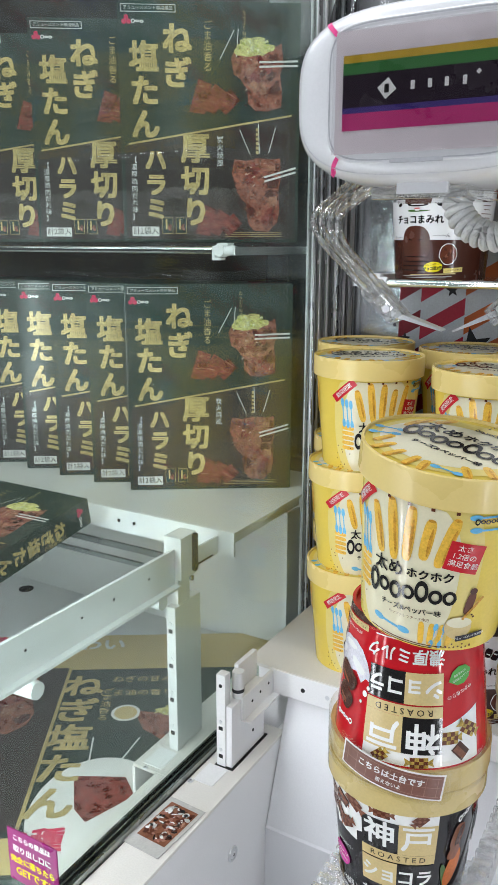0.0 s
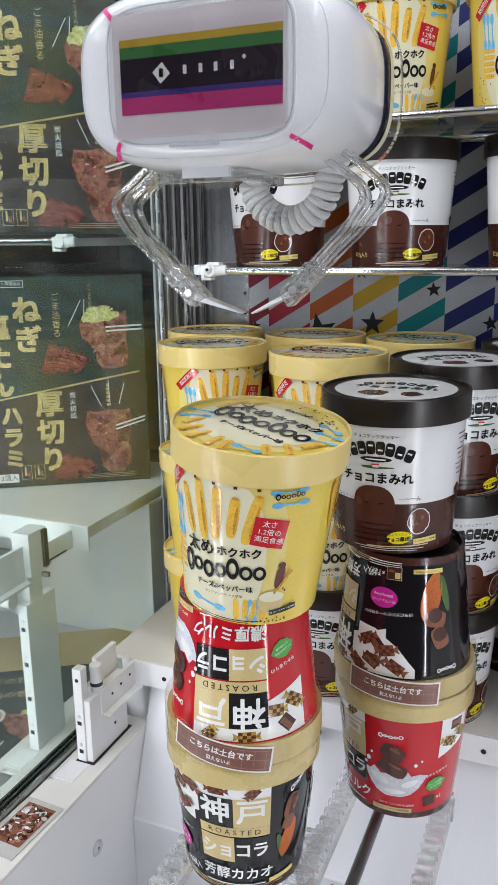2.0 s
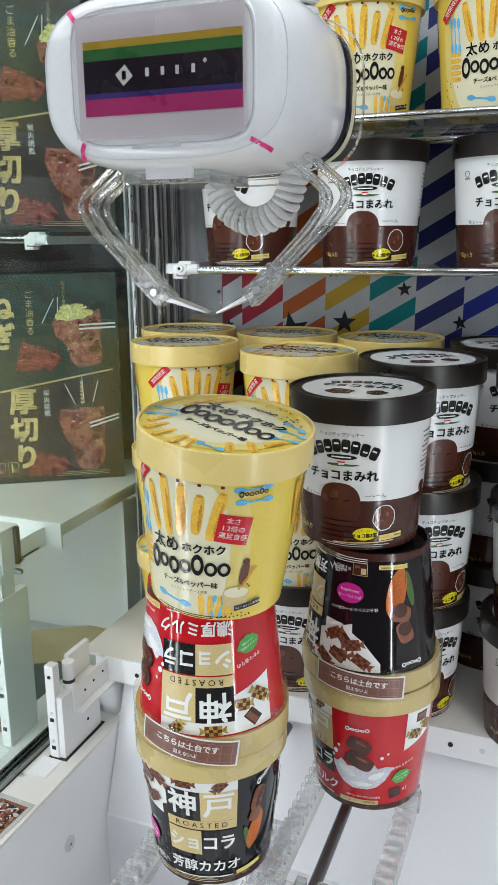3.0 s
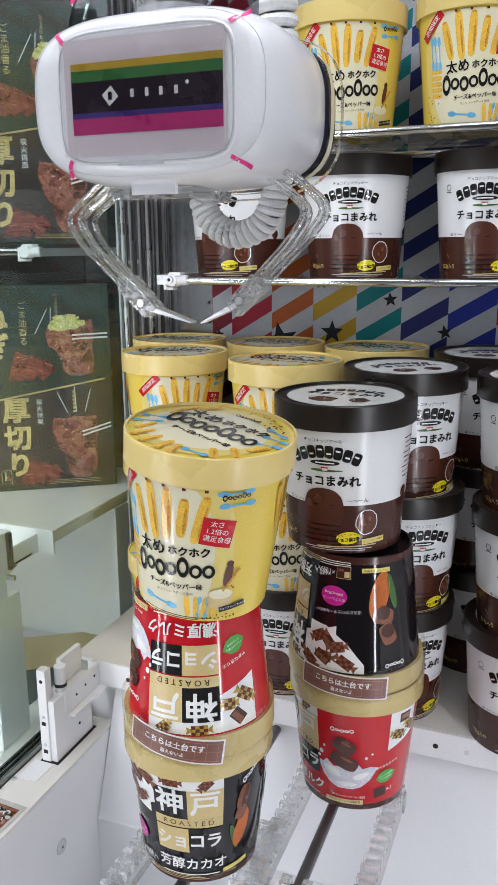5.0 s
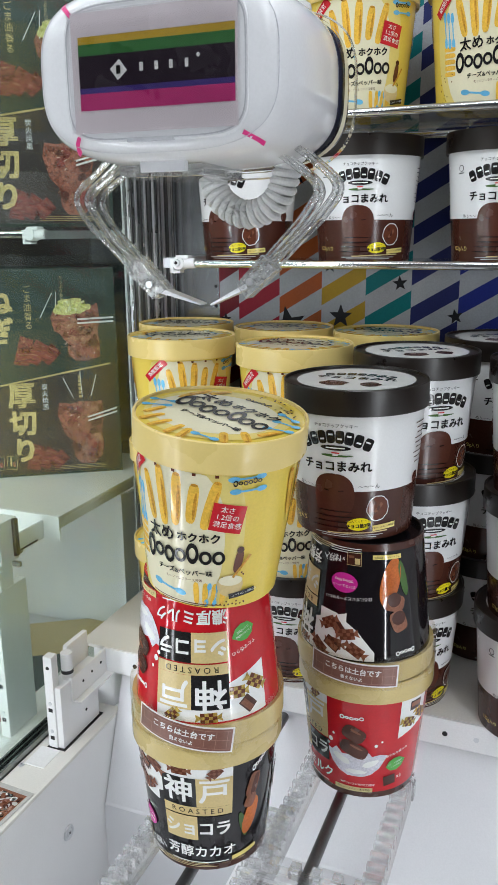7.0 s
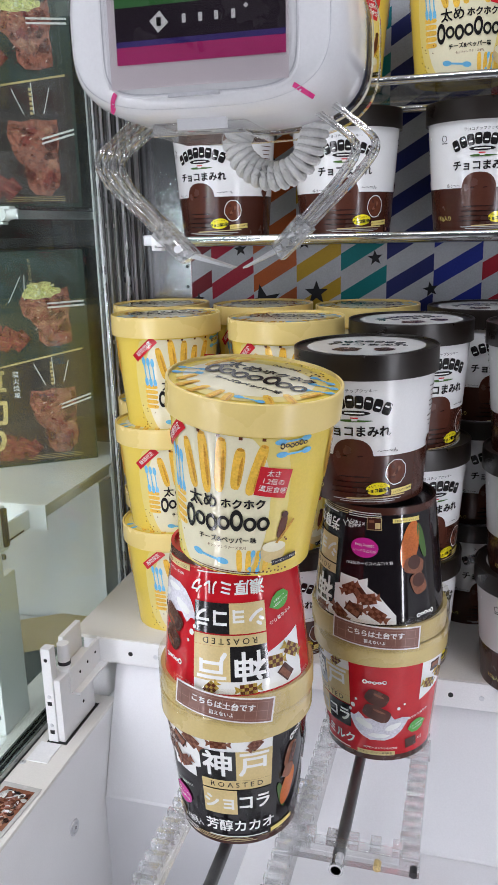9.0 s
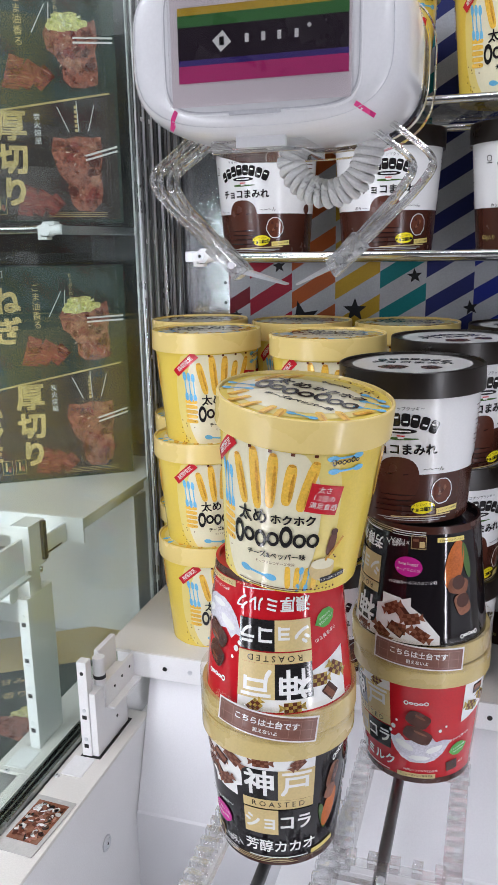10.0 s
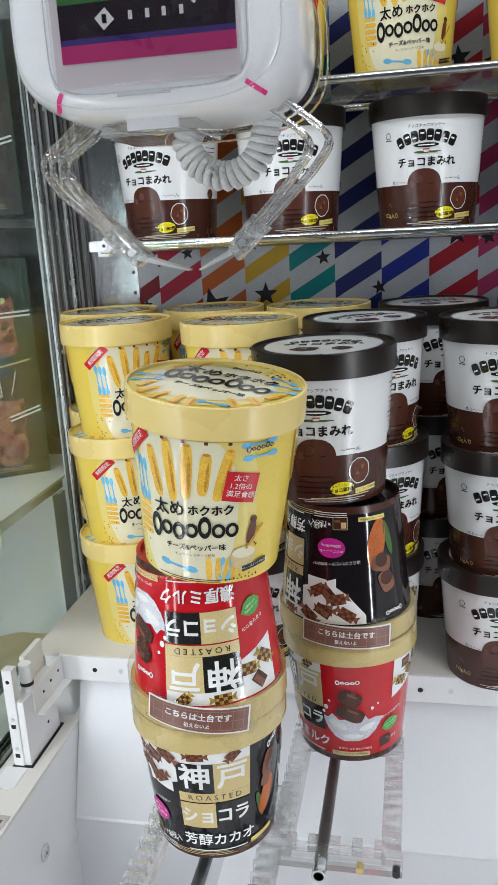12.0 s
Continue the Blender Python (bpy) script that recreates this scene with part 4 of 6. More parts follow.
# height of one pale stripe's foot at each band's left edge, then the stars of each band: across, height, radius
FEET = (1.3860, 1.3550, 1.4120, 1.4240, 1.3900, 1.4030, 1.4160, 1.4250, 1.3970)
STARS = ([(0.66, 1.382, 0.0085)], [(0.70, 1.445, 0.009)], [(0.22, 1.377, 0.0250)], [(0.45, 1.390, 0.0155), (0.18, 1.452, 0.0090)], [(0.75, 1.432, 0.0095)],
         [(0.95, 1.394, 0.0095)], [(0.30, 1.470, 0.010)], [(0.55, 1.452, 0.014)], [(0.20, 1.447, 0.010)])
for k in range(17):
    x0 = -0.3275 + BW * (k - 1)
    xa, xb = max(x0, -0.355), min(x0 + BW, 0.614)
    pr.rect((xa + xb) / 2, 1.465, xb - xa, 0.86, BAND[k % 9], 1, name="colour_band")
    for j in range(-10, 12):
        z = FEET[k % 9] + RUN * j
        if 1.036 < z + LEAN * (xa - x0) and z + LEAN * (xb - x0) + PALE < 1.894:
            pr.step()
            pr.poly([(xa, z + LEAN * (xa - x0)), (xb, z + LEAN * (xb - x0)), (xb, z + LEAN * (xb - x0) + PALE), (xa, z + LEAN * (xa - x0) + PALE)], BAND_WHITE, 2, "pale_stripe")
    for fx, z, r in STARS[k % 9]:
        for j in range(-1, 3):
            pr.star(min(x0 + BW * fx, 0.585), z + 0.19 * j, r, STAR_INK, 3, 6 * (k % 3))
pr.lay(backdrop, lambda x, z, d: Vector((x, 0.9933 - d, z)), 0)

# shelves with rods and clips
def rod_clip(parent, x, y, z):
    """A white plastic clip that grips a rod's end: round boss, sleeve, top tab and a hooked tail."""
    bm = bmesh.new()
    bmesh.ops.create_cone(bm, cap_ends=True, segments=20, radius1=0.0078, radius2=0.0070, depth=0.0130, matrix=pose(x, y, z, 90))
    bmesh.ops.create_cone(bm, cap_ends=True, segments=16, radius1=0.0062, radius2=0.0054, depth=0.0150, matrix=pose(x + 0.0110, y, z, 0, 90))
    box_bm(bm, x - 0.0030, y - 0.0060, z + 0.0050, x + 0.0120, y + 0.0060, z + 0.0085, 0.0010)
    box_bm(bm, x - 0.0100, y - 0.0055, z - 0.0090, x - 0.0060, y + 0.0055, z + 0.0050, 0.0012)
    box_bm(bm, x - 0.0100, y - 0.0055, z - 0.0110, x + 0.0020, y + 0.0055, z - 0.0080, 0.0010)
    return part("end_clip", bm, WHITE_PAINT, parent, "white plastic rod clip", smooth=True)


for n, z in enumerate((1.4615, 1.6065)):
    sh = tagged(new("prize_shelf"), "clear prize shelf on chrome rods with white end clips", "shelf", "prize shelves")
    part("shelf_plate", boxes((-0.322, 0.832, z - 0.003, 0.60, 0.985, z + 0.0005), bevel=0.0006), ACRYLIC, sh)
    part("front_rod", tube([(-0.320, 0.829, z - 0.0015), (0.60, 0.829, z - 0.0015)], 0.0042, 14), CHROME, sh, smooth=True)
    part("rear_rod", tube([(-0.345, 0.985, z - 0.008), (0.60, 0.985, z - 0.008)], 0.0045, 12), CHROME, sh, smooth=True)
    clip = rod_clip(sh, -0.3300, 0.829, z - 0.0010)
    bm = bmesh.new()
    bmesh.ops.create_cone(bm, cap_ends=True, segments=18, radius1=0.0042, radius2=0.0036, depth=0.003, matrix=pose(-0.3305, 0.8205, z - 0.0005, 90))
    part("screw", bm, STEEL, clip)
    bm = bmesh.new()
    bmesh.ops.create_cone(bm, cap_ends=True, segments=6, radius1=0.0019, radius2=0.0019, depth=0.0008, matrix=pose(-0.3305, 0.8188, z - 0.0005, 90))
    part("hex_socket", bm, HOLE, clip)
    part("bracket_arm", boxes((-0.352, 0.830, z - 0.0065, -0.338, 0.998, z + 0.0045), bevel=0.001), STEEL, sh)

# gate post on the side ledge
gate = tagged(new("gate_mechanism"), "white metal gate arm with screws on the side ledge", "gate arm")
part("base_block", boxes((-0.4145, 0.6445, SIDE_Z, -0.3965, 0.716, SIDE_Z + 0.074), bevel=0.0012), WHITE_PAINT, gate)
part("upright", boxes((-0.4145, 0.6420, SIDE_Z + 0.001, -0.4035, 0.6530, 1.056), bevel=0.001), WHITE_PAINT, gate)
bm = bmesh.new()
bmesh.ops.create_cone(bm, cap_ends=True, segments=24, radius1=0.0065, radius2=0.0065, depth=0.040, matrix=pose(-0.4025, 0.668, 1.030))
part("pivot", bm, WHITE_PAINT, gate, smooth=False)
part("pivot_ring", lathe([(0.0063, 0), (0.0068, 0), (0.0068, 0.004), (0.0063, 0.004)], 24), RUBBER, gate).matrix_basis = pose(-0.4025, 0.668, 1.026)
bm = boxes((-0.4125, 0.676, 1.020, -0.4065, 0.716, 1.052), bevel=0.001)
part("flap", bm, WHITE_PAINT, gate)
arm = part("arm_plate", boxes((-0.398, 0.664, 0.992, -0.3945, 0.7345, 1.0215), bevel=0.0012), WHITE_PAINT, gate)
part("arm_foot", boxes((-0.398, 0.667, 0.9900, -0.386, 0.7345, 0.9925), bevel=0.0008), WHITE_PAINT, gate)
for y, z in ((0.685, 1.007), (0.703, 1.009), (0.722, 1.010)):
    bm = bmesh.new()
    bmesh.ops.create_cone(bm, cap_ends=True, segments=12, radius1=0.0016, radius2=0.0016, depth=0.0006, matrix=pose(-0.3943, y, z, 0, 90))
    part("screw_hole", bm, HOLE, arm)
for z, kind in ((1.043, 0), (1.0, 1), (0.992, 2), (0.966, 1), (0.958, 2)):
    if kind == 2:
        part("slot", boxes((-0.4115, 0.6415, z - 0.0022, -0.4065, 0.6422, z + 0.0022), bevel=0.0002), HOLE, gate)
    else:
        bm = bmesh.new()
        bmesh.ops.create_cone(bm, cap_ends=True, segments=14, radius1=0.0022, radius2=0.0018, depth=0.0008, matrix=pose(-0.409, 0.6417, z, 90))
        part("screw", bm, STEEL if kind else HOLE, gate)
for y, z in ((0.672, 1.005), (0.690, 0.967)):
    bm = bmesh.new()
    bmesh.ops.create_cone(bm, cap_ends=True, segments=12, radius1=0.0018, radius2=0.0018, depth=0.0006, matrix=pose(-0.3963, y, z, 0, 90))
    part("screw_hole", bm, HOLE, gate)
slab("trim_slot", (-0.4165, 0.641, SIDE_Z - 0.001, -0.3935, 0.7195, SIDE_Z + 0.0006), HOLE, "dark slot round the gate arm's foot", "slot", 0.0)

# prize card on the side ledge
card = tagged(new("prize_card"), "small printed card with a food photo in a clear sleeve", "card")
card.matrix_basis = pose(-0.4065, 0.535, SIDE_Z + 0.0006, 0, 0, -3)
part("sleeve", boxes((-0.022, -0.0375, 0, 0.022, 0.0375, 0.0006), bevel=0.0002), SLEEVE, card, "grey card in a clear sleeve")
pr = Print()
pr.rect(0.001, 0.004, 0.034, 0.054, CHOC_HI, 1, name="photo")
rnd = random.Random(9)
for k in range(130):
    pr.oval(rnd.uniform(-0.013, 0.015), rnd.uniform(-0.019, 0.027), rnd.uniform(0.0015, 0.009), rnd.uniform(0.0012, 0.006), rnd.choice((CHOC_LT, BROWN_INK, SLEEVE, PAPER, INK, MEAT, MEAT_LT)), 2 + k % 3, rnd.uniform(0, 180), 9, 0.4, k, "photo")
pr.lay(card, lambda x, y, d: Vector((x, y, 0.0007 + d)), 0)


# ---- prize stands ----
def prize_stand(x0, x1, y0, y1, rod_x, rod_y0):
    st = tagged(new("acrylic_stand"), "clear toothed acrylic prize stand on a steel rod", "prize stand", "acrylic stands")
    z1 = 1.0100
    for x in (x0, x1):
        n = int((y1 - y0) / 0.012)
        prof = [(y0, z1 - 0.024)]
        for k in range(n):
            ya = y0 + 0.012 * k
            prof += [(ya, z1), (ya + 0.0055, z1), (ya + 0.0055, z1 - 0.010), (ya + 0.012, z1 - 0.010)]
        prof += [(y0 + 0.012 * n, z1 - 0.024)]
        bm = bmesh.new()
        bot = bm.faces.new([bm.verts.new((x - 0.0075, y, z)) for y, z in prof])
        ext = bmesh.ops.extrude_face_region(bm, geom=[bot])
        bmesh.ops.translate(bm, vec=(0.015, 0, 0), verts=[e for e in ext["geom"] if isinstance(e, bmesh.types.BMVert)])
        bmesh.ops.recalc_face_normals(bm, faces=bm.faces)
        part("toothed_rail", bm, STAND_CLEAR, st)
    for y in (y0 - 0.012, y1 - 0.02):
        part("cross_bar", boxes((x0 - 0.0085, y, z1 - 0.027, x1 + 0.0085, y + 0.011, z1 - 0.011), bevel=0.0006), STAND_CLEAR, st)
    for k in range(5):
        x = x0 + (x1 - x0) * (k + 0.5) / 5
        part("tooth", boxes((x - 0.004, y0 - 0.012, z1 - 0.011, x + 0.004, y0 - 0.001, z1 - 0.003), bevel=0.0004), STAND_CLEAR, st)
    for x, m in ((rod_x + 0.002, STEEL), ((rod_x + x1) / 2 + 0.004, BOX_GOLD), (x1 + 0.004, RUBBER)):
        bm = bmesh.new()
        bmesh.ops.create_cone(bm, cap_ends=True, segments=14, radius1=0.003, radius2=0.003, depth=0.008, matrix=pose(x, y0 - 0.014, z1 - 0.019, 90))
        part("bolt", bm, m, st, smooth=False)
    part("rod", tube([(rod_x, rod_y0, 0.985), (rod_x, 0.7335, 0.985)], 0.0052, 16), DARK_ROD, st, "dark steel rod", smooth=True)
    part("rod_end", lathe([(0.0, 0.001), (0.0040, 0.001), (0.0041, 0.0), (0.0058, 0.0), (0.0058, 0.012)], 18), CHROME, st).matrix_basis = pose(rod_x, rod_y0 - 0.001, 0.985, -90)
    return st


prize_stand(-0.112, -0.026, 0.520, 0.672, -0.081, 0.500)
prize_stand(-0.214, -0.120, 0.430, 0.575, -0.172, 0.400)

# ---- cup stacks ----
S1, S2, Z1, Z2 = (-0.1655, 0.5255), (-0.0660, 0.6510), 1.0105, 1.0120
FLIP = pose(0, 0, 0, 0, 180, 0)
place(DARK_C, pose(*S1, Z1, 0, 0, 15), "black glossy chocolate cup, bottom of the stack on the acrylic stand")
place(RED_C, pose(S1[0] + 0.001, S1[1] + 0.001, Z1 + 2 * CHOCO_H, 0, 0, 12) @ FLIP, "red chocolate cup turned upside down on a black one")
place(Y_CUP, pose(-0.1500, 0.5065, Z1 + 2 * CHOCO_H + 0.0040, 3.8, 6.5, -4), "tilted yellow snack cup on top of an upturned red cup")
place(RED_C, pose(*S2, Z2, 0, 0, -51), "red chocolate cup with a milk splash, bottom of the second stack")
place(DARK_C, pose(S2[0] - 0.002, S2[1] + 0.001, Z2 + 2 * CHOCO_H, 0, 0, -66) @ FLIP, "black chocolate cup turned upside down on a red one")
place(W_CUP, pose(-0.0815, 0.6545, Z2 + 2 * CHOCO_H + 0.0025, 0.6, -0.5, -2), "white and brown cookie cup on top of an upturned black cup")
sticker_on(S1, Z1 + CHOCO_H + 0.0110, 7, -8.5, "brown base notice taped round the seam of two gold lids")
sticker_on(S2, Z2 + CHOCO_H + 0.0100, 2, -3.0, "brown base notice taped round the seam of two gold lids")
JIT = random.Random(4)
for cup, x, y, turn, n in ((Y_CUP, -0.3240, 0.8150, 40, 3), (Y_CUP, -0.1820, 0.7880, 10, 3), (W_CUP, -0.0560, 0.7800, 36, 3), (W_CUP, 0.0740, 0.7620, -5, 3),
                           (Y_CUP, -0.3740, 0.9290, 25, 3), (Y_CUP, -0.2420, 0.9260, 12, 3), (Y_CUP, -0.1160, 0.9200, 5, 3), (W_CUP, 0.0120, 0.9100, 20, 3), (W_CUP, 0.1400, 0.9050, 0, 3)):
    for k in range(n):
        dx, dy = (JIT.uniform(-0.0035, 0.0035), JIT.uniform(-0.003, 0.003)) if k < n - 1 else (0, 0)
        kind_of = W_CUP if k == 0 and x == -0.1820 else cup
        place(kind_of, pose(x + dx, y + dy, LEDGE_Z + k * 0.1185, 0, 0, turn + JIT.uniform(-6, 6) * (k < n - 1)))
for k, (x, turn) in enumerate(((-0.2760, -12), (-0.1390, 8), (0.0050, -2), (0.1420, 4))):
    place(W_CUP, pose(x, 0.8960, 1.4625, 0, 0, turn), "white and brown cookie cup standing on the clear shelf")
for k, (x, turn) in enumerate(((-0.2820, 16), (-0.1500, 14), (-0.0200, 4), (0.1150, 0))):
    place(Y_CUP, pose(x, 0.8960, 1.6075, 0, 0, turn), "yellow snack cup standing on the upper clear shelf")


# ---- the crane ----
def superloop(cx, cz, hx, hz, y, n=56, p=0.5):
    out = []
    for k in range(n):
        a = 2 * math.pi * k / n
        ca, sa = math.cos(a), math.sin(a)
        out.append((cx + hx * math.copysign(abs(ca) ** p, ca), y, cz + hz * math.copysign(abs(sa) ** p, sa)))
    return out


def loft(loops, caps=True):
    bm = bmesh.new()
    rows = [[bm.verts.new(p) for p in lp] for lp in loops]
    for a, b in zip(rows, rows[1:]):
        for k in range(len(a)):
            j = (k + 1) % len(a)
            bm.faces.new((a[k], a[j], b[j], b[k]))
    if caps:
        bm.faces.new(rows[0])
        bm.faces.new(rows[-1][::-1])
    bmesh.ops.recalc_face_normals(bm, faces=bm.faces)
    return bm


HX, HY, HZ = -0.1515, 0.502, 1.5815
HW, HH, ROUND = 0.0845, 0.0495, 0.62
crane = tagged(new("crane_claw"), "white rounded crane head with a striped screen and clear claw arms", "crane claw")
crane.matrix_basis = pose(HX, HY, HZ)
prof = [(-0.0610, 0.70, 0.68), (-0.0604, 0.80, 0.79), (-0.0588, 0.86, 0.855), (-0.0550, 0.905, 0.905), (-0.0490, 0.940, 0.942), (-0.0380, 0.972, 0.974), (-0.0190, 0.993, 0.995), (0.004, 1.0, 1.0), (0.024, 0.988, 0.99), (0.038, 0.955, 0.96)]
part("head_shell", loft([superloop(0.004 * (1 - a), 0, HW * a, HH * b, y, 72, ROUND) for y, a, b in prof]), HEAD_WHITE, crane, "glossy white plastic shell", smooth=True)


def head_face(x, z):
    """Depth of the shell's front at a place across it."""
    e = 2 / ROUND
    q = ((abs(x) / HW) ** e + (abs(z) / HH) ** e) ** (1 / e)
    for (y0, a0, _), (y1, a1, _) in zip(prof, prof[1:]):
        if q <= a1:
            return y0 + (y1 - y0) * max(0.0, q - a0) / (a1 - a0)
    return 0.0


def head_loops(steps):
    return loft([superloop(0, 0, HW * a, HH * b, y, 72, ROUND) for y, a, b in steps])


part("rear_band", head_loops(((0.036, 0.965, 0.955), (0.046, 0.990, 0.980), (0.060, 0.965, 0.955), (0.068, 0.83, 0.79))), NAVY, crane, "navy rear band", smooth=True)
part("rear_rim", loft([superloop(0, 0, HW + g, HH + g, y, 72, ROUND) for y, g in ((0.052, 0.0030), (0.055, 0.0040), (0.058, 0.0030))], False), CLEAR_ARM, crane, "clear rear rim", smooth=True)
part("side_label", loft([superloop(0, 0, HW + 0.0004, HH + 0.0004, y, 72, ROUND) for y in (0.0375, 0.0455)], False), Y_PALE, crane, "pale strip along the shell's rear edge", smooth=True)
edge_y = (-0.0588 - 0.0550) / 2
part("front_seam", loft([superloop(0.0005, 0, HW * a, HH * a, edge_y + dy, 72, ROUND) for a, dy in ((0.8800, -0.0006), (0.8830, -0.0008), (0.8860, -0.0006))], False), SEAM_PALE, crane, "pale seam round the front plate", smooth=True)
# screen
FY = -0.0612
SCX, SCZ = 0.0020, -0.0005
bezel = bmesh.new()
lo = superloop(SCX, SCZ, 0.0560, 0.0360, FY - 0.0004, 56, 0.36)
li = superloop(SCX, SCZ, 0.0552, 0.0352, FY - 0.0004, 56, 0.36)
va, vb = [bezel.verts.new(p) for p in lo], [bezel.verts.new(p) for p in li]
for k in range(56):
    bezel.faces.new((va[k], va[(k + 1) % 56], vb[(k + 1) % 56], vb[k]))
screen_plate = part("screen_panel", loft([superloop(SCX, SCZ, 0.0590, 0.0385, FY + 0.010, 56, 0.40), superloop(SCX, SCZ, 0.0585, 0.0380, FY + 0.0012, 56, 0.38), superloop(SCX, SCZ, 0.0568, 0.0366, FY, 56, 0.36)]), HEAD_WHITE, crane)
part("screen_seam", bezel, HEAD_GREY, crane, "grey line round the screen")
pr = Print()
SL, SR = SCX - 0.0470, SCX + 0.0500
rows_ = ((0.0155, 0.0195, mat("screen yellow", (0.50, 0.33, 0.03), 0.3)), (0.0095, 0.0155, mat("screen green", (0.04, 0.16, 0.04), 0.3)), (-0.0075, 0.0095, mat("screen black", (0.02, 0.012, 0.02), 0.25)), (-0.0105, -0.0075, mat("screen violet", (0.05, 0.03, 0.18), 0.3)), (-0.0195, -0.0105, mat("screen magenta", (0.45, 0.03, 0.16), 0.3)))
pr.rect(SCX, SCZ, 0.1030, 0.0640, mat("screen pale", (0.66, 0.60, 0.62), 0.25, vary=0.03), 1, name="screen")
for z0, z1, m in rows_:
    pr.rect((SL + SR) / 2, SCZ + (z0 + z1) / 2, SR - SL, z1 - z0, m, 2, name="screen_stripe")
pr.rect(SCX - 0.0210, SCZ + 0.0010, 0.0078, 0.0078, WHITE_INK, 3, 38, name="wordmark")
pr.rect(SCX - 0.0210, SCZ + 0.0010, 0.0026, 0.0044, INK, 4, 0, name="wordmark")
for x in (-0.0065, 0.0030, 0.0120, 0.0215):
    pr.rect(SCX + x, SCZ + 0.0016, 0.0022, 0.0044, WHITE_INK, 3, 0, name="wordmark")
pr.rect(SCX + 0.0285, SCZ + 0.0050, 0.0020, 0.0020, WHITE_INK, 3, 45, name="wordmark")
pr.lay(crane, lambda x, z, d: Vector((x, FY - 0.0008 - d, z)), 0)
for x, z, q in ((-0.0555, 0.0350, -46), (0.0580, 0.0370, 34), (-0.0535, -0.0380, 52), (0.0580, -0.0380, -32)):
    pr.rect(SCX + x, SCZ + z, 0.0115, 0.0026, MAGENTA, 3, q, name="corner_mark")
pr.lay(crane, lambda x, z, d: Vector((x, min(head_face(x, z), FY + 0.010) - d, z)), 0.002)
part("screen_cover", boxes((SCX - 0.0520, FY - 0.0042, SCZ - 0.0320, SCX + 0.0520, FY - 0.0032, SCZ + 0.0320), bevel=0.0003), SCREEN_GLASS, crane, "glossy clear screen cover")
part("latch", boxes((SCX - 0.018, FY - 0.0010, SCZ - 0.0375, SCX + 0.012, FY + 0.002, SCZ - 0.0355), bevel=0.0004), HEAD_GREY, crane)
# clear plate and coil under the head
part("bottom_plate", boxes((-0.035, -0.040, -0.0560, 0.022, 0.020, -0.0485), bevel=0.001), CLEAR_ARM, crane, "clear bottom plate")
part("bottom_bracket", boxes((-0.018, -0.044, -0.0535, 0.012, -0.040, -0.0450), bevel=0.0006), HEAD_WHITE, crane)


def coil(path_pts, radius, wire, turns, name, n=8):
    pts = smooth_path(path_pts, 24)
    L = [0.0]
    for a, b in zip(pts, pts[1:]):
        L.append(L[-1] + (b - a).length)
    out, total = [], turns * 14
    side = Vector((0.0, 1.0, 0.0))
    for k in range(total + 1):
        q = L[-1] * k / total
        i = max(j for j in range(len(L)) if L[j] <= q + 1e-9)
        i = min(i, len(pts) - 2)
        f = (q - L[i]) / max(1e-9, L[i + 1] - L[i])
        p = pts[i].lerp(pts[i + 1], f)
        d = (pts[min(i + 1, len(pts) - 1)] - pts[max(i - 1, 0)]).normalized()
        a = d.cross(side).normalized()
        b = d.cross(a)
        w = 2 * math.pi * turns * k / total
        out.append(p + radius * (a * math.cos(w) + b * math.sin(w)))
    return part(name, tube(out, wire, n), CABLE, crane, "white coiled cable", smooth=True)


coil([(-0.007, 0.030, -0.038), (-0.001, 0.030, -0.0625), (0.013, 0.030, -0.0750), (0.029, 0.030, -0.0760), (0.044, 0.030, -0.0655), (0.053, 0.030, -0.038)], 0.0072, 0.0027, 21, "lower_coil")
coil([(0.048, 0.030, 0.040), (0.046, 0.030, 0.12), (0.038, 0.030, 0.22), (0.030, 0.030, 0.40), (0.030, 0.030, 0.618)], 0.0125, 0.0042, 62, "upper_coil")
part("pole", lathe([(0.0185, 0.046), (0.0185, 0.6205)], 40), HEAD_WHITE, crane, "white telescopic pole", smooth=True).matrix_basis = pose(-0.012, 0.012, 0)
part("pole_sleeve", lathe([(0.0200, 0.049), (0.0200, 0.6205)], 40), CLEAR_ARM, crane, "clear pole sleeve", smooth=True).matrix_basis = pose(-0.012, 0.012, 0)
part("pole_collar", lathe([(0.028, 0.045), (0.030, 0.053), (0.026, 0.061), (0.0202, 0.063)], 40), HEAD_WHITE, crane, smooth=True).matrix_basis = pose(-0.012, 0.012, 0)
# smoked visor with its wordmark
vis = bmesh.new()
rowsv = []
for j in range(7):
    z = 0.041 + 0.039 * j / 6
    half = 0.066 - 0.010 * (j / 6) ** 3
    rowsv.append([vis.verts.new((-0.012 + half * (2 * k / 20 - 1), -0.044 + 0.030 * (2 * k / 20 - 1) ** 4 + 0.010 * j / 6, z)) for k in range(21)])
for a, b in zip(rowsv, rowsv[1:]):
    for k in range(20):
        vis.faces.new((a[k], a[k + 1], b[k + 1], b[k]))
bmesh.ops.solidify(vis, geom=list(vis.faces), thickness=0.0014)
visor = part("visor", vis, SMOKED, crane, "smoked clear visor with magenta marking", smooth=True)
pr = Print()
for k in range(11):
    pr.rect(-0.060 + 0.0088 * k + (0.003 if k > 2 else 0), 0.0640, 0.0068, 0.0072, MAGENTA, 1, name="wordmark")
    pr.rect(-0.060 + 0.0088 * k + (0.003 if k > 2 else 0), 0.0640, 0.0036, 0.0022, INK, 2, name="wordmark")
pr.ring(0.0455, 0.0650, 0.013, 0.013, 0.0028, MAGENTA, 1, 6, name="wordmark")
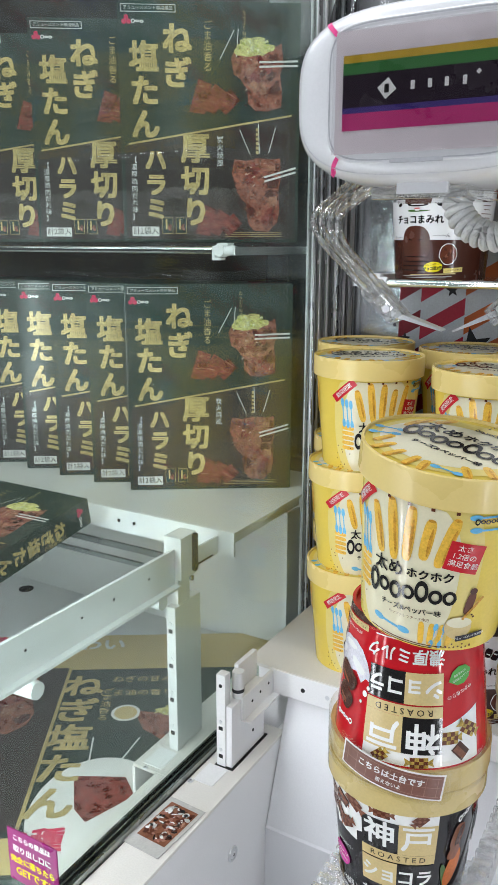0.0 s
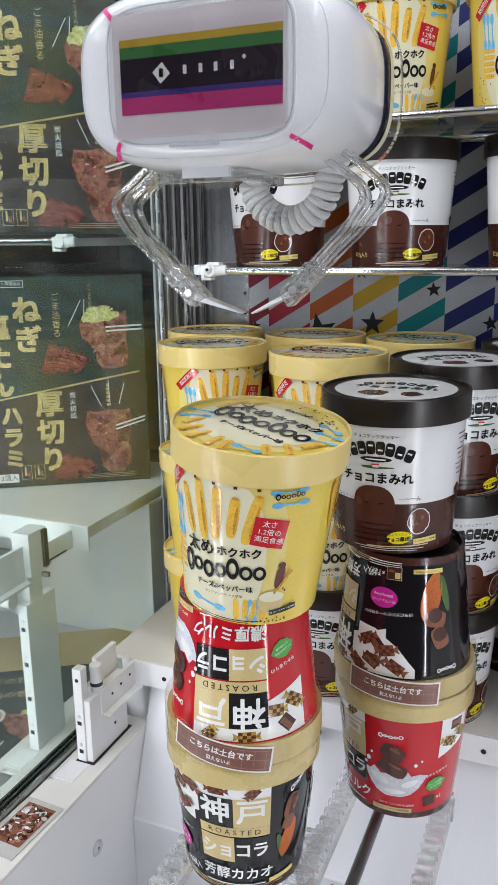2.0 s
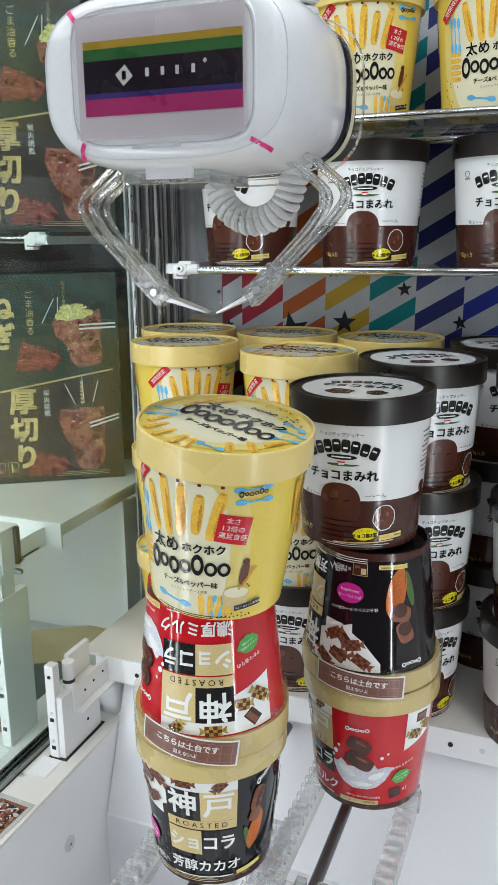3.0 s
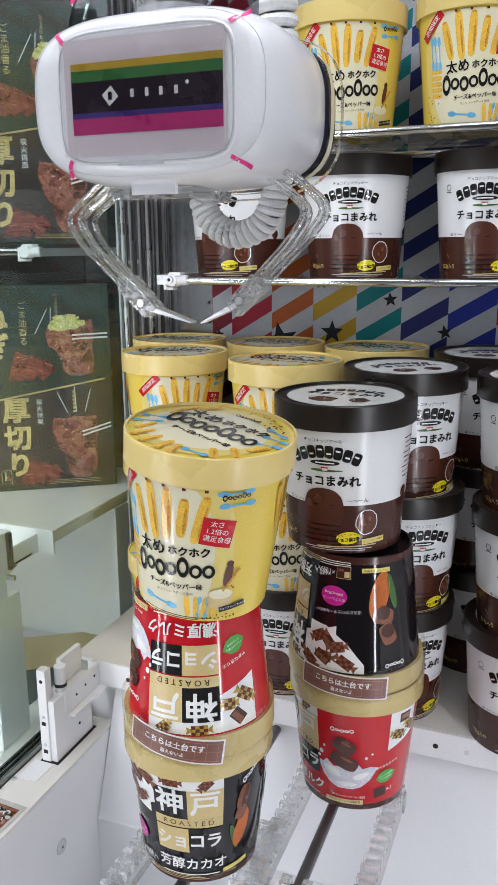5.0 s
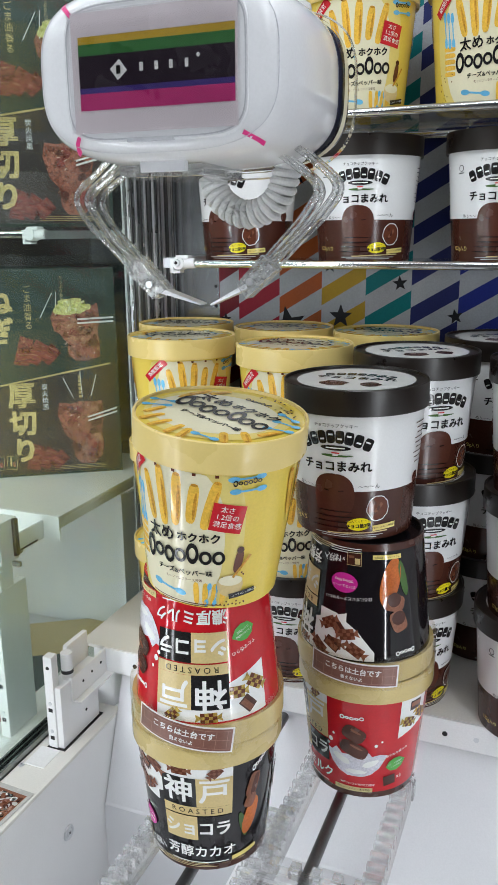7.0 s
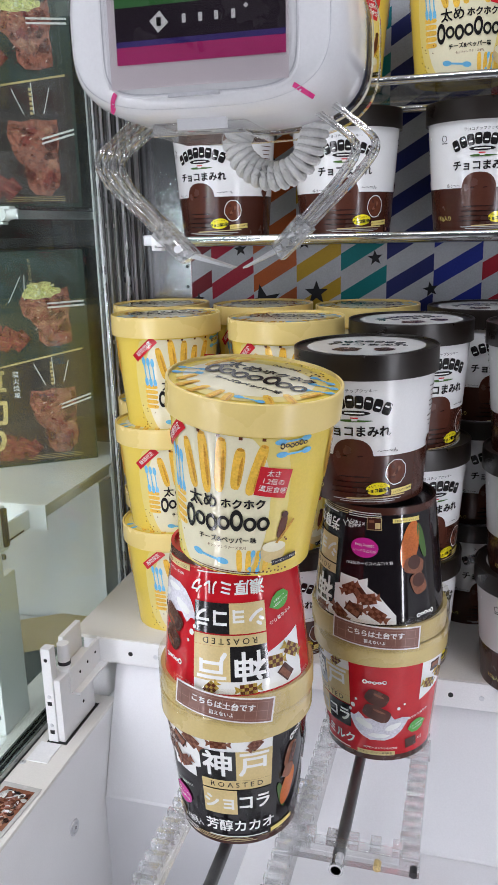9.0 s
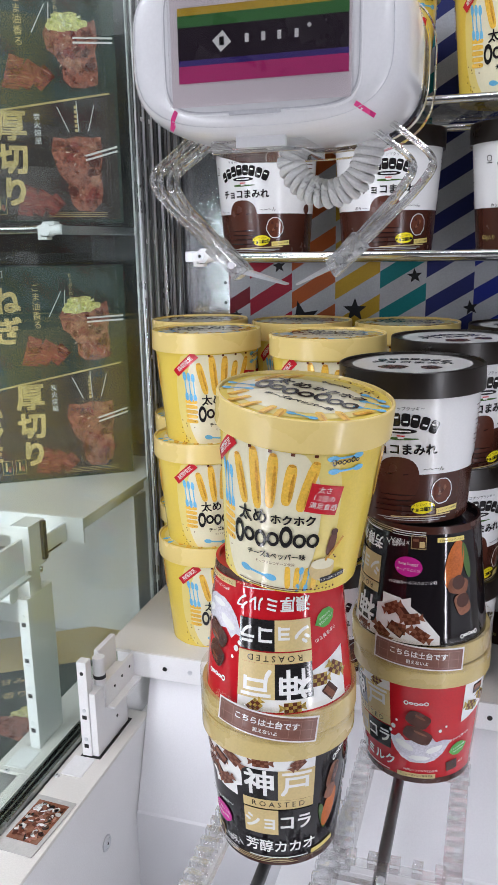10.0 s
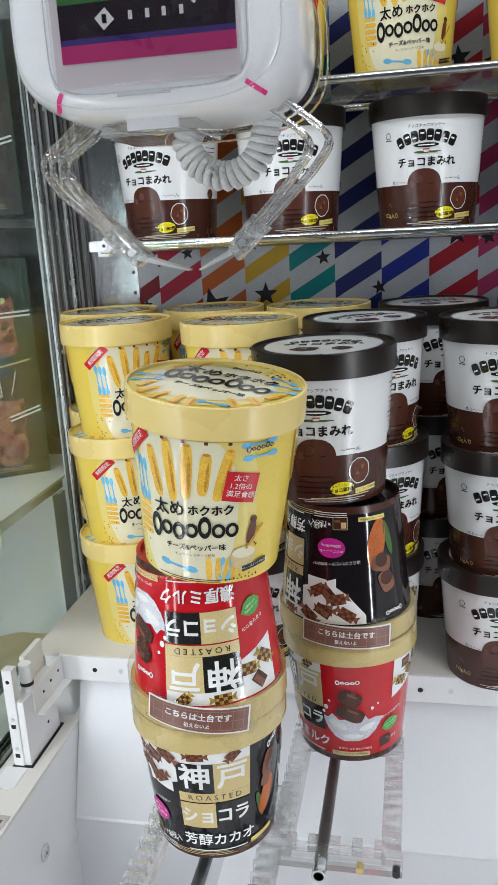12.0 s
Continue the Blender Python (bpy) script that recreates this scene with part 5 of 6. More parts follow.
pr.lay(crane, lambda x, z, d: Vector((x, -0.0465 + 0.030 * min(1.0, abs((x + 0.012) / 0.066)) ** 4 + 0.010 * (z - 0.041) / 0.039 - d, z)), 0.006)


# arms
def claw_arm(sgn, pts, tip):
    """A bent clear arm of two rails with a web, a white joint and a steel finger."""
    c = [Vector((x - HX, 0.0, z - HZ)) for x, z in pts]
    arm_ = thing("claw_arm", (0, 0, 0), "", "")
    for key in ("label", "category"):
        if key in arm_:
            del arm_[key]
    arm_.parent = crane
    path = smooth_path(c, 7)
    inner = [p + Vector((-sgn * 0.0150 * (1 - 0.50 * i / len(path)), 0, -0.001)) for i, p in enumerate(path)]
    for yy in (-0.0065, 0.0065):
        for line in (path, inner):
            part("rail", tube([p + Vector((0, yy, 0)) for p in line], 0.0021, 8), CLEAR_ARM, arm_, smooth=True)
    web = bmesh.new()
    wa, wb = [web.verts.new(p) for p in path], [web.verts.new(p) for p in inner]
    for k in range(2 * len(path) // 3, len(path) - 1):
        web.faces.new((wa[k], wa[k + 1], wb[k + 1], wb[k]))
    bmesh.ops.delete(web, geom=[q for q in web.verts if not q.link_faces], context="VERTS")
    bmesh.ops.solidify(web, geom=list(web.faces), thickness=0.0016)
    part("web", web, CLEAR_ARM, arm_)
    e, t = (path[-1] + inner[-1]) / 2, Vector((tip[0] - HX, 0, tip[1] - HZ))
    back = (path[-5] + inner[-5]) / 2
    d = (e - back).normalized()
    nrm = Vector((-d.z, 0, d.x))
    bm = bmesh.new()
    for yy in (-0.0075, 0.0075):
        loop = [back + nrm * 0.0065, back - nrm * 0.0065, e - nrm * 0.0055 + d * 0.008, e + nrm * 0.0055 + d * 0.010]
        bm.faces.new([bm.verts.new(p + Vector((0, yy, 0))) for p in loop])
    bmesh.ops.bridge_loops(bm, edges=list(bm.edges))
    bmesh.ops.recalc_face_normals(bm, faces=bm.faces)
    part("joint", bm, ACRYLIC_WHITE, arm_, "frosted white joint")
    bm = bmesh.new()
    bmesh.ops.create_cone(bm, cap_ends=True, segments=16, radius1=0.0024, radius2=0.0024, depth=0.018, matrix=Matrix.Translation(e) @ pose(0, 0, 0, 90))
    part("pivot_screw", bm, STEEL, arm_, smooth=False)
    bm = bmesh.new()
    a = e + d * 0.004
    dd = (t - a).normalized()
    nn = Vector((-dd.z, 0, dd.x))
    ring0 = [a + nn * 0.0018 + Vector((0, y, 0)) for y in (-0.006, 0.006)] + [a - nn * 0.0018 + Vector((0, y, 0)) for y in (0.006, -0.006)]
    ring1 = [t + nn * 0.0005 + Vector((0, y, 0)) for y in (-0.0045, 0.0045)] + [t - nn * 0.0005 + Vector((0, y, 0)) for y in (0.0045, -0.0045)]
    va_, vb_ = [bm.verts.new(p) for p in ring0], [bm.verts.new(p) for p in ring1]
    for k in range(4):
        bm.faces.new((va_[k], va_[(k + 1) % 4], vb_[(k + 1) % 4], vb_[k]))
    bm.faces.new(va_)
    bm.faces.new(vb_[::-1])
    bmesh.ops.recalc_face_normals(bm, faces=bm.faces)
    part("finger", bm, STEEL, arm_, "thin steel finger")


ACRYLIC_WHITE = glassy("frosted plastic", (0.86, 0.86, 0.86), 1.0, 0.1, 0.18)
claw_arm(-1, ((-0.206, 1.545), (-0.224, 1.531), (-0.240, 1.517), (-0.232, 1.500), (-0.214, 1.483), (-0.190, 1.460)), (-0.150, 1.447))
claw_arm(1, ((-0.092, 1.548), (-0.074, 1.535), (-0.059, 1.520), (-0.068, 1.504), (-0.088, 1.484), (-0.110, 1.463)), (-0.143, 1.447))


# ---- the neighbouring booth ----
def meat(pr, u, v, w, h, rot, seed, layer=3):
    """A printed slab of grilled meat: body, browned patches, seared lines and glints."""
    rnd = random.Random(seed)
    c, q = math.cos(radians(rot)), math.sin(radians(rot))

    def at(x, y):
        return u + c * x * w - q * y * h, v + q * x * w + c * y * h
    pr.begin()
    edge = [(-0.50, 0.30), (-0.44, 0.47), (-0.20, 0.44), (0.05, 0.50), (0.30, 0.46), (0.48, 0.50), (0.50, 0.22), (0.44, 0.02), (0.47, -0.24), (0.40, -0.42), (0.18, -0.50), (-0.12, -0.47), (-0.22, -0.36), (-0.20, -0.14), (-0.36, 0.02), (-0.46, 0.10)]
    pr.poly([at(x + rnd.uniform(-0.03, 0.03), y + rnd.uniform(-0.03, 0.03)) for x, y in edge][::-1], MEAT, layer, "meat_picture")
    for k in range(12):
        x, y = rnd.uniform(-0.16, 0.36), rnd.uniform(-0.36, 0.38)
        pr.oval(*at(x, y), rnd.uniform(0.10, 0.26) * w, rnd.uniform(0.08, 0.20) * h, (MEAT_RED, MEAT_DK, MEAT_LT)[k % 3], layer + 1, rnd.uniform(0, 180), 10, 0.6, seed * 20 + k, "meat_picture")
    for k in range(26):
        pr.oval(*at(rnd.uniform(-0.30, 0.40), rnd.uniform(-0.40, 0.42)), rnd.uniform(0.02, 0.09) * w, 0.016 * h, (MEAT_LT, MEAT_GLINT, MEAT_DK)[k % 3], layer + 2, rnd.uniform(-40, 60), 7, 0.4, seed * 50 + k, "meat_picture")
    pr.end()


def slices(pr, u, v, size, seed):
    """Three cut slices leaning on each other."""
    for k in range(3):
        x, t = u + 0.42 * size * k, 10 - 16 * k
        c, q = math.cos(radians(t - 22)), math.sin(radians(t - 22))
        hh = size * (1.0 - 0.16 * k)
        pr.begin()
        pr.poly([(x + c * a - q * b, v - 0.06 * size * k + q * a + c * b) for a, b in ((-0.26 * size, -0.5 * hh), (0.24 * size, -0.46 * hh), (0.27 * size, 0.44 * hh), (-0.18 * size, 0.5 * hh))], MEAT_RED, 3 + k, "meat_picture")
        for j in range(4):
            b = (j - 1.5) * 0.22 * hh
            pr.oval(x - q * b, v - 0.06 * size * k + c * b, 0.36 * size, 0.035 * size, MEAT_LT if j % 2 else MEAT_DK, 4 + k, t - 10, 8, 0.5, seed + j, "meat_picture")
        pr.end()


def onion(pr, u, v, w, h, seed, layer=5):
    rnd = random.Random(seed)
    pr.begin()
    pr.oval(u, v, w, h, ONION, layer, 0, 26, 0.45, seed, "onion_picture")
    for k in range(18):
        pr.oval(u + rnd.uniform(-0.4, 0.4) * w, v + rnd.uniform(-0.34, 0.34) * h, 0.0045, 0.0026, (ONION_LT, ONION_DK)[k % 2], layer + 1, rnd.uniform(0, 180), 8, 0.3, seed + k, "onion_picture")
    pr.end()


def carton():
    """A flat snack carton with gold lettering and grilled meat on its face; face towards -y, base at z 0, its left corner at x 0."""
    W, H, D = 0.2150, 0.2720, 0.033
    bx = thing("snack_carton", (0, 0, -5), "dark green snack carton with gold lettering and grilled meat", "snack carton", "green snack cartons")
    part("carton_body", boxes((0, 0, 0, W, D, H), bevel=0.0012), BOX_GREEN, bx)
    pr = Print()
    pr.poly([(0.004, 0.004), (W - 0.004, 0.004), (W - 0.004, 0.150), (0.004, 0.112)], BOX_BROWN, 1, "lower_panel")
    pr.rect(W / 2, 0.1315, W - 0.016, 0.0022, BOX_GOLD, 2, 9.8, name="gold_rule")
    pr.rect(0.036, 0.2635, 0.064, 0.0085, WHITE_INK, 2, name="notice")
    pr.rect(0.036, 0.2635, 0.0625, 0.0070, BOX_GREEN, 3, name="notice")
    pr.text("アミューズメント専用景品", 0.036, 0.2635, 0.0048, WHITE_INK, 4)
    for x, y in ((0.008, 0.2490), (0.0135, 0.2490), (0.0107, 0.2535)):
        pr.oval(x, y, 0.0056, 0.0056, PINK_INK, 3, 0, 14, name="logo_mark")
    pr.word(0.0235, 0.2495, 0.015, 0.0050, WHITE_INK, 3, 3)
    pr.text("ねぎ", 0.0690, 0.2290, 0.0350, BOX_GOLD, 4, bold=0.0013, vertical=True)
    pr.text("塩たん", 0.0300, 0.2090, 0.0350, BOX_GOLD, 4, bold=0.0013, vertical=True)
    pr.text("ごま油香る", 0.1050, 0.2460, 0.0108, BOX_GOLD, 4, vertical=True)
    pr.text("厚切り", 0.0890, 0.1080, 0.0350, BOX_GOLD, 4, bold=0.0013, vertical=True)
    pr.text("ハラミ", 0.0410, 0.0950, 0.0270, BOX_GOLD, 4, bold=0.0012, vertical=True)
    pr.text("【濃厚焼肉だれ味】", 0.0150, 0.0960, 0.0078, WHITE_INK, 4, vertical=True)
    pr.text("炭火焼風", 0.1190, 0.1200, 0.0085, WHITE_INK, 4, vertical=True)
    pr.rect(0.0270, 0.0130, 0.0330, 0.0115, PAPER, 3, name="count_label")
    pr.text("計2袋入", 0.0270, 0.0130, 0.0090, INK, 4)
    for k in (0, 1):
        pr.rect(0.0540 + 0.0165 * k, 0.0200, 0.013, 0.019, GOLD_INK, 3, name="pack_picture")
        pr.rect(0.0540 + 0.0165 * k, 0.0200, 0.012, 0.018, BOX_GREEN, 4, name="pack_picture")
        pr.rect(0.0525 + 0.0165 * k, 0.0215, 0.0022, 0.012, BOX_GOLD, 5, name="pack_picture")
        pr.oval(0.0565 + 0.0165 * k, 0.0180, 0.005, 0.008, MEAT, 5, 0, 12, 0.3, k, name="pack_picture")
    meat(pr, 0.1650, 0.1890, 0.060, 0.074, 4, 1)
    onion(pr, 0.1590, 0.2230, 0.042, 0.022, 2)
    pr.text("たっぷりねぎをのせた", 0.1480, 0.2600, 0.0052, GOLD_INK, 4, vertical=True)
    for z in (0.2030, 0.2080):
        pr.rect(0.1890, z, 0.046, 0.0022, PAPER, 5, 2, name="chopsticks")
    slices(pr, 0.0960, 0.1680, 0.038, 60)
    meat(pr, 0.1640, 0.0570, 0.060, 0.086, 3, 5)
    for z in (0.0780, 0.0830):
        pr.rect(0.1920, z, 0.040, 0.0022, PAPER, 5, 16, name="chopsticks")
    slices(pr, 0.1010, 0.0260, 0.036, 80)
    for k in range(6):
        pr.rect(0.1640, 0.1320 - 0.0052 * k, 0.0034, 0.0034, GOLD_INK, 4, name="small_print")
    for x, z, q, l in ((0.128, 0.226, -28, 0.035), (0.140, 0.228, -4, 0.030), (0.149, 0.118, 24, 0.030), (0.166, 0.122, 2, 0.034), (0.182, 0.120, -16, 0.030)):
        pr.rect(x, z, 0.0009, l, WHITE_INK, 4, q, name="steam_line")
    for k in range(3):
        pr.rect(0.160, 0.0075 + 0.0022 * k, 0.070, 0.0007, BOX_GOLD, 3, name="small_print")
    pr.lay(bx, lambda x, z, d: Vector((x, -d - 0.0001, z)), 0)
    pr.text("ねぎ塩たん", 0.0175, 0.2180, 0.0200, BOX_GOLD, 2, bold=0.0008, vertical=True)
    pr.text("ごま油香る", 0.0285, 0.2240, 0.0070, GOLD_INK, 2, vertical=True)
    for x, y in ((0.008, 0.2530), (0.0135, 0.2530), (0.0107, 0.2575)):
        pr.oval(x, y, 0.0056, 0.0056, PINK_INK, 2, 0, 14, name="logo_mark")
    pr.word(0.0235, 0.2545, 0.013, 0.0050, WHITE_INK, 2, 3)
    pr.lay(bx, lambda y, z, d: Vector((W + d + 0.0001, y, z)), 0)
    return bx


CARTON = carton()
for k in range(6):
    place(CARTON, pose(-0.653 - 0.0655 * k, 0.804 + 0.002 * k, 1.1785, 0, 0, 33.6), "dark green snack carton in a slanted row on the white ledge")
for k in range(4):
    place(CARTON, pose(-0.646 - 0.145 * k, 0.800 + 0.002 * k, 1.5015, 0, 0, 33.6), "dark green snack carton in a slanted row on the upper shelf")
place(CARTON, pose(-0.8420, 0.4213, 1.1605, -81, 0, 0), "dark green snack carton lying flat on two white bars")

slab("backdrop_neighbour", (-1.88, 0.9965, 1.1790, -0.5550, 1.0055, 2.15), mat("dark brown sheet", (0.030, 0.024, 0.020), 0.4, vary=0.15, scale=12), "dark brown backing sheet behind the snack cartons", "backdrop", 0.0003)
slab("wall_panel_neighbour", (-0.5540, 0.9980, 1.1790, -0.4540, 1.0055, 2.15), PANEL_STEEL, "scuffed steel corner panel of the neighbouring booth", "steel panel")
nl = slab("ledge_neighbour", (-1.88, 0.737, 1.1745, -0.4475, 1.0, 1.1785), CREAM_METAL, "off-white prize ledge in the neighbouring booth", "ledge")
part("lip", boxes((-1.88, 0.7335, 1.149, -0.4475, 0.7365, 1.1785), bevel=0.0008), WHITE_PAINT, nl)
part("lip_rail", boxes((-1.88, 0.728, 1.128, -0.500, 0.732, 1.136), (-1.88, 0.724, 1.112, -0.500, 0.728, 1.118), bevel=0.0008), ALU, nl)
for k in range(8):
    bm = bmesh.new()
    bmesh.ops.create_cone(bm, cap_ends=True, segments=14, radius1=0.0024, radius2=0.0024, depth=0.0006, matrix=pose(-0.592 - 0.024 * (k % 2) - 0.16 * (k // 2), 0.7332, 1.164, 90))
    part("screw_hole", bm, HOLE, nl)
slab("wall_under_ledge_neighbour", (-1.88, 0.985, 0.893, -0.4535, 0.991, 1.174), WHITE_PAINT, "white board under the far ledge", "wall")
slab("floor_neighbour", (-1.88, 0.20, 0.74, -0.456, 1.0, 0.893), WHITE_BOARD, "pale grey board floor of the neighbouring booth", "floor")
slab("ledge_side_neighbour", (-0.4955, 0.598, SIDE_Z - 0.004, -0.4475, 0.95, SIDE_Z), CREAM_METAL, "off-white side ledge across the divider", "ledge")
slab("ledge_side_narrow", (-0.4640, 0.20, SIDE_Z - 0.004, -0.4475, 0.5975, SIDE_Z), CREAM_METAL, "narrow off-white side ledge across the divider", "ledge")
slab("wall_side_neighbour", (-0.4975, 0.598, 0.906, -0.4935, 0.95, SIDE_Z - 0.0045), WHITE_PAINT, "white rim under the far side ledge", "wall")
slab("wall_side_narrow", (-0.4640, 0.20, 0.893, -0.4600, 0.598, SIDE_Z - 0.0045), WHITE_PAINT, "white rim under the narrow side ledge", "wall")
shn = tagged(new("prize_shelf"), "clear prize shelf on a chrome rod in the neighbouring booth", "shelf", "prize shelves")
part("shelf_plate", boxes((-1.85, 0.802, 1.4975, -0.47, 0.985, 1.5010), bevel=0.0006), ACRYLIC, shn)
part("front_rod", tube([(-1.85, 0.800, 1.4925), (-0.505, 0.800, 1.4925)], 0.0046, 14), CHROME, shn, smooth=True)
rod_clip(shn, -0.5040, 0.800, 1.4925)
part("bracket_arm", boxes((-0.494, 0.796, 1.487, -0.484, 0.998, 1.4965), bevel=0.001), STEEL, shn)

ng = tagged(new("gate_mechanism"), "tall white gate post with a raised arm in the neighbouring booth", "gate arm")
part("upright", boxes((-0.4765, 0.6395, SIDE_Z, -0.4645, 0.6520, 1.12), bevel=0.001), WHITE_PAINT, ng)
part("base_block", boxes((-0.4755, 0.6522, SIDE_Z, -0.4655, 0.690, 1.120), bevel=0.0012), WHITE_PAINT, ng)
part("neck", boxes((-0.4745, 0.6480, 1.118, -0.4660, 0.6700, 1.152), bevel=0.001), WHITE_PAINT, ng)
part("rear_upright", boxes((-0.4745, 0.9020, SIDE_Z, -0.4660, 0.9170, 1.150), (-0.4725, 0.9172, SIDE_Z, -0.4670, 0.9420, 1.146), bevel=0.001), WHITE_PAINT, ng)
part("rear_arm", boxes((-0.4720, 0.676, 1.1500, -0.4690, 0.9420, 1.1720), bevel=0.0008), WHITE_PAINT, ng)
part("arm_seam", boxes((-0.4686, 0.678, 1.1515, -0.4680, 0.720, 1.1535), bevel=0.0002), RUBBER, ng)
part("head_block", boxes((-0.4820, 0.646, 1.150, -0.4600, 0.676, 1.198), bevel=0.0012), WHITE_PAINT, ng)
part("hinge", boxes((-0.4615, 0.6665, 1.155, -0.4560, 0.673, 1.197), bevel=0.0008), RUBBER, ng)
arm = part("raised_arm", boxes((-0.4720, 0.22, 1.1425, -0.4680, 0.646, 1.1845), bevel=0.0008), WHITE_PAINT, ng)
part("arm_flange", boxes((-0.4680, 0.22, 1.1425, -0.4600, 0.646, 1.1455), bevel=0.0008), WHITE_PAINT, ng)
bm = bmesh.new()
bmesh.ops.create_cone(bm, cap_ends=True, segments=20, radius1=0.008, radius2=0.008, depth=0.024, matrix=pose(-0.485, 0.630, 1.128, 0, 90))
part("pivot", bm, WHITE_PAINT, ng, smooth=False)
bm = bmesh.new()
bmesh.ops.create_cone(bm, cap_ends=True, segments=20, radius1=0.010, radius2=0.008, depth=0.040, matrix=pose(-0.487, 0.440, 1.125, 0, 90))
part("knob", bm, WHITE_PAINT, ng, smooth=False)
for y in (0.43, 0.50, 0.545, 0.60):
    bm = bmesh.new()
    bmesh.ops.create_cone(bm, cap_ends=True, segments=10, radius1=0.0013, radius2=0.0013, depth=0.0006, matrix=pose(-0.4678, y, 1.168, 0, 90))
    part("screw_hole", bm, HOLE, arm)
for k in range(4):
    z = 0.967 + 0.0415 * k
    part("slot", boxes((-0.4735, 0.6390, z - 0.0024, -0.4685, 0.6397, z + 0.0024), bevel=0.0002), HOLE, ng)
    bm = bmesh.new()
    bmesh.ops.create_cone(bm, cap_ends=True, segments=12, radius1=0.0021, radius2=0.0018, depth=0.0008, matrix=pose(-0.471, 0.6393, z + 0.009, 90))
    part("screw", bm, STEEL, ng)
npl = tagged(part("cover_plate", boxes((-0.4860, 0.604, SIDE_Z, -0.4620, 0.636, SIDE_Z + 0.0008), bevel=0.0002), WHITE_PAINT), "thin white cover plate on the far side ledge", "cover plate")
screw_head(npl, (-0.479, 0.598, SIDE_Z + 0.0006))
for y, z in ((0.48, 1.1290), (0.62, 1.1510)):
    tagged(part("support_bar", tube([(-1.90, y, z), (-0.640, y, z)], 0.0065, 16), WHITE_PAINT, smooth=True), "white round support bar across the neighbouring booth", "bar", "white support bars")
bm = bmesh.new()
bmesh.ops.create_cone(bm, cap_ends=True, segments=28, radius1=0.013, radius2=0.013, depth=0.001, matrix=pose(-1.02, 0.99 - 0.04, 0.8936))
tagged(part("floor_hole", bm, HOLE), "round dark hole in the neighbouring floor", "hole", kind="structure")

# large flat pack on the neighbouring floor
pack = thing("snack_pack", (-0.758, 0.789, 0.8935), "large flat green and gold snack pack lying on the floor board", "snack pack", rot=(0, 0, 32.7))
bm = boxes((-0.170, -0.420, 0, 0.300, 0.075, 0.0100), bevel=0.002)
part("pack_body", bm, BOX_GREEN, pack)
pr = Print()
pr.rect(0.065, 0.0215, 0.470, 0.103, GOLD_INK, 1, name="top_band")
pr.rect(0.065, -0.390, 0.470, 0.050, GOLD_INK, 1, name="bottom_band")
pr.rect(0.0, -0.190, 0.0045, 0.345, BOX_GOLD, 3, name="gold_rule")
pr.rect(-0.085, -0.19, 0.165, 0.330, BOX_BROWN, 1, name="side_panel")
meat(pr, -0.085, -0.120, 0.110, 0.130, 10, 3)
pr.text("濃厚", -0.105, 0.045, 0.048, PINK_INK, 4, bold=0.0012)
pr.text("わい", 0.036, 0.040, 0.036, WHITE_INK, 4, bold=0.001)
pr.text("ねぎ塩たん", 0.0260, -0.078, 0.0565, BOX_GOLD, 4, bold=0.0016, vertical=True)
pr.text("ごま油香る", 0.0620, -0.090, 0.0150, GOLD_INK, 4, vertical=True)
pr.text("ねぎの甘み", 0.1060, -0.060, 0.0170, GOLD_INK, 4)
pr.text("ごま油の香り", 0.1010, -0.095, 0.0170, GOLD_INK, 4)
pr.oval(0.0910, -0.142, 0.038, 0.038, PAPER, 2, 0, 24, name="sauce_dish")
pr.oval(0.0910, -0.142, 0.030, 0.030, GOLD_INK, 3, 0, 22, name="sauce_dish")
pr.oval(0.0800, -0.330, 0.150, 0.190, PAPER, 2, 0, 40, name="plate_picture")
pr.poly([(0.045, -0.268), (0.105, -0.272), (0.118, -0.305), (0.070, -0.345), (0.055, -0.325)], MEAT_RED, 3, "meat_picture")
meat(pr, 0.1550, -0.185, 0.080, 0.110, 10, 8)
onion(pr, 0.1600, -0.140, 0.060, 0.030, 9)
for x, q in ((0.058, 2), (0.100, -22)):
    pr.rect(x, -0.232, 0.0020, 0.075, WHITE_INK, 4, q, name="steam_line")
pr.text("2種", 0.025, -0.372, 0.036, PINK_INK, 4, bold=0.001)
pr.lay(pack, lambda x, y, d: Vector((x, y, 0.0106 + d)), 0)
# the pack's far edge is folded under the side ledge: cut there
inv = pack.matrix_basis.inverted()
for o in pack.children:
    bm = bmesh.new()
    bm.from_mesh(o.data)
    bmesh.ops.bisect_plane(bm, geom=list(bm.verts) + list(bm.edges) + list(bm.faces), plane_co=inv @ Vector((-0.4655, 0.6, 0.9)), plane_no=inv.to_3x3() @ Vector((1, 0, 0)), clear_outer=True)
    bm.to_mesh(o.data)
    bm.free()

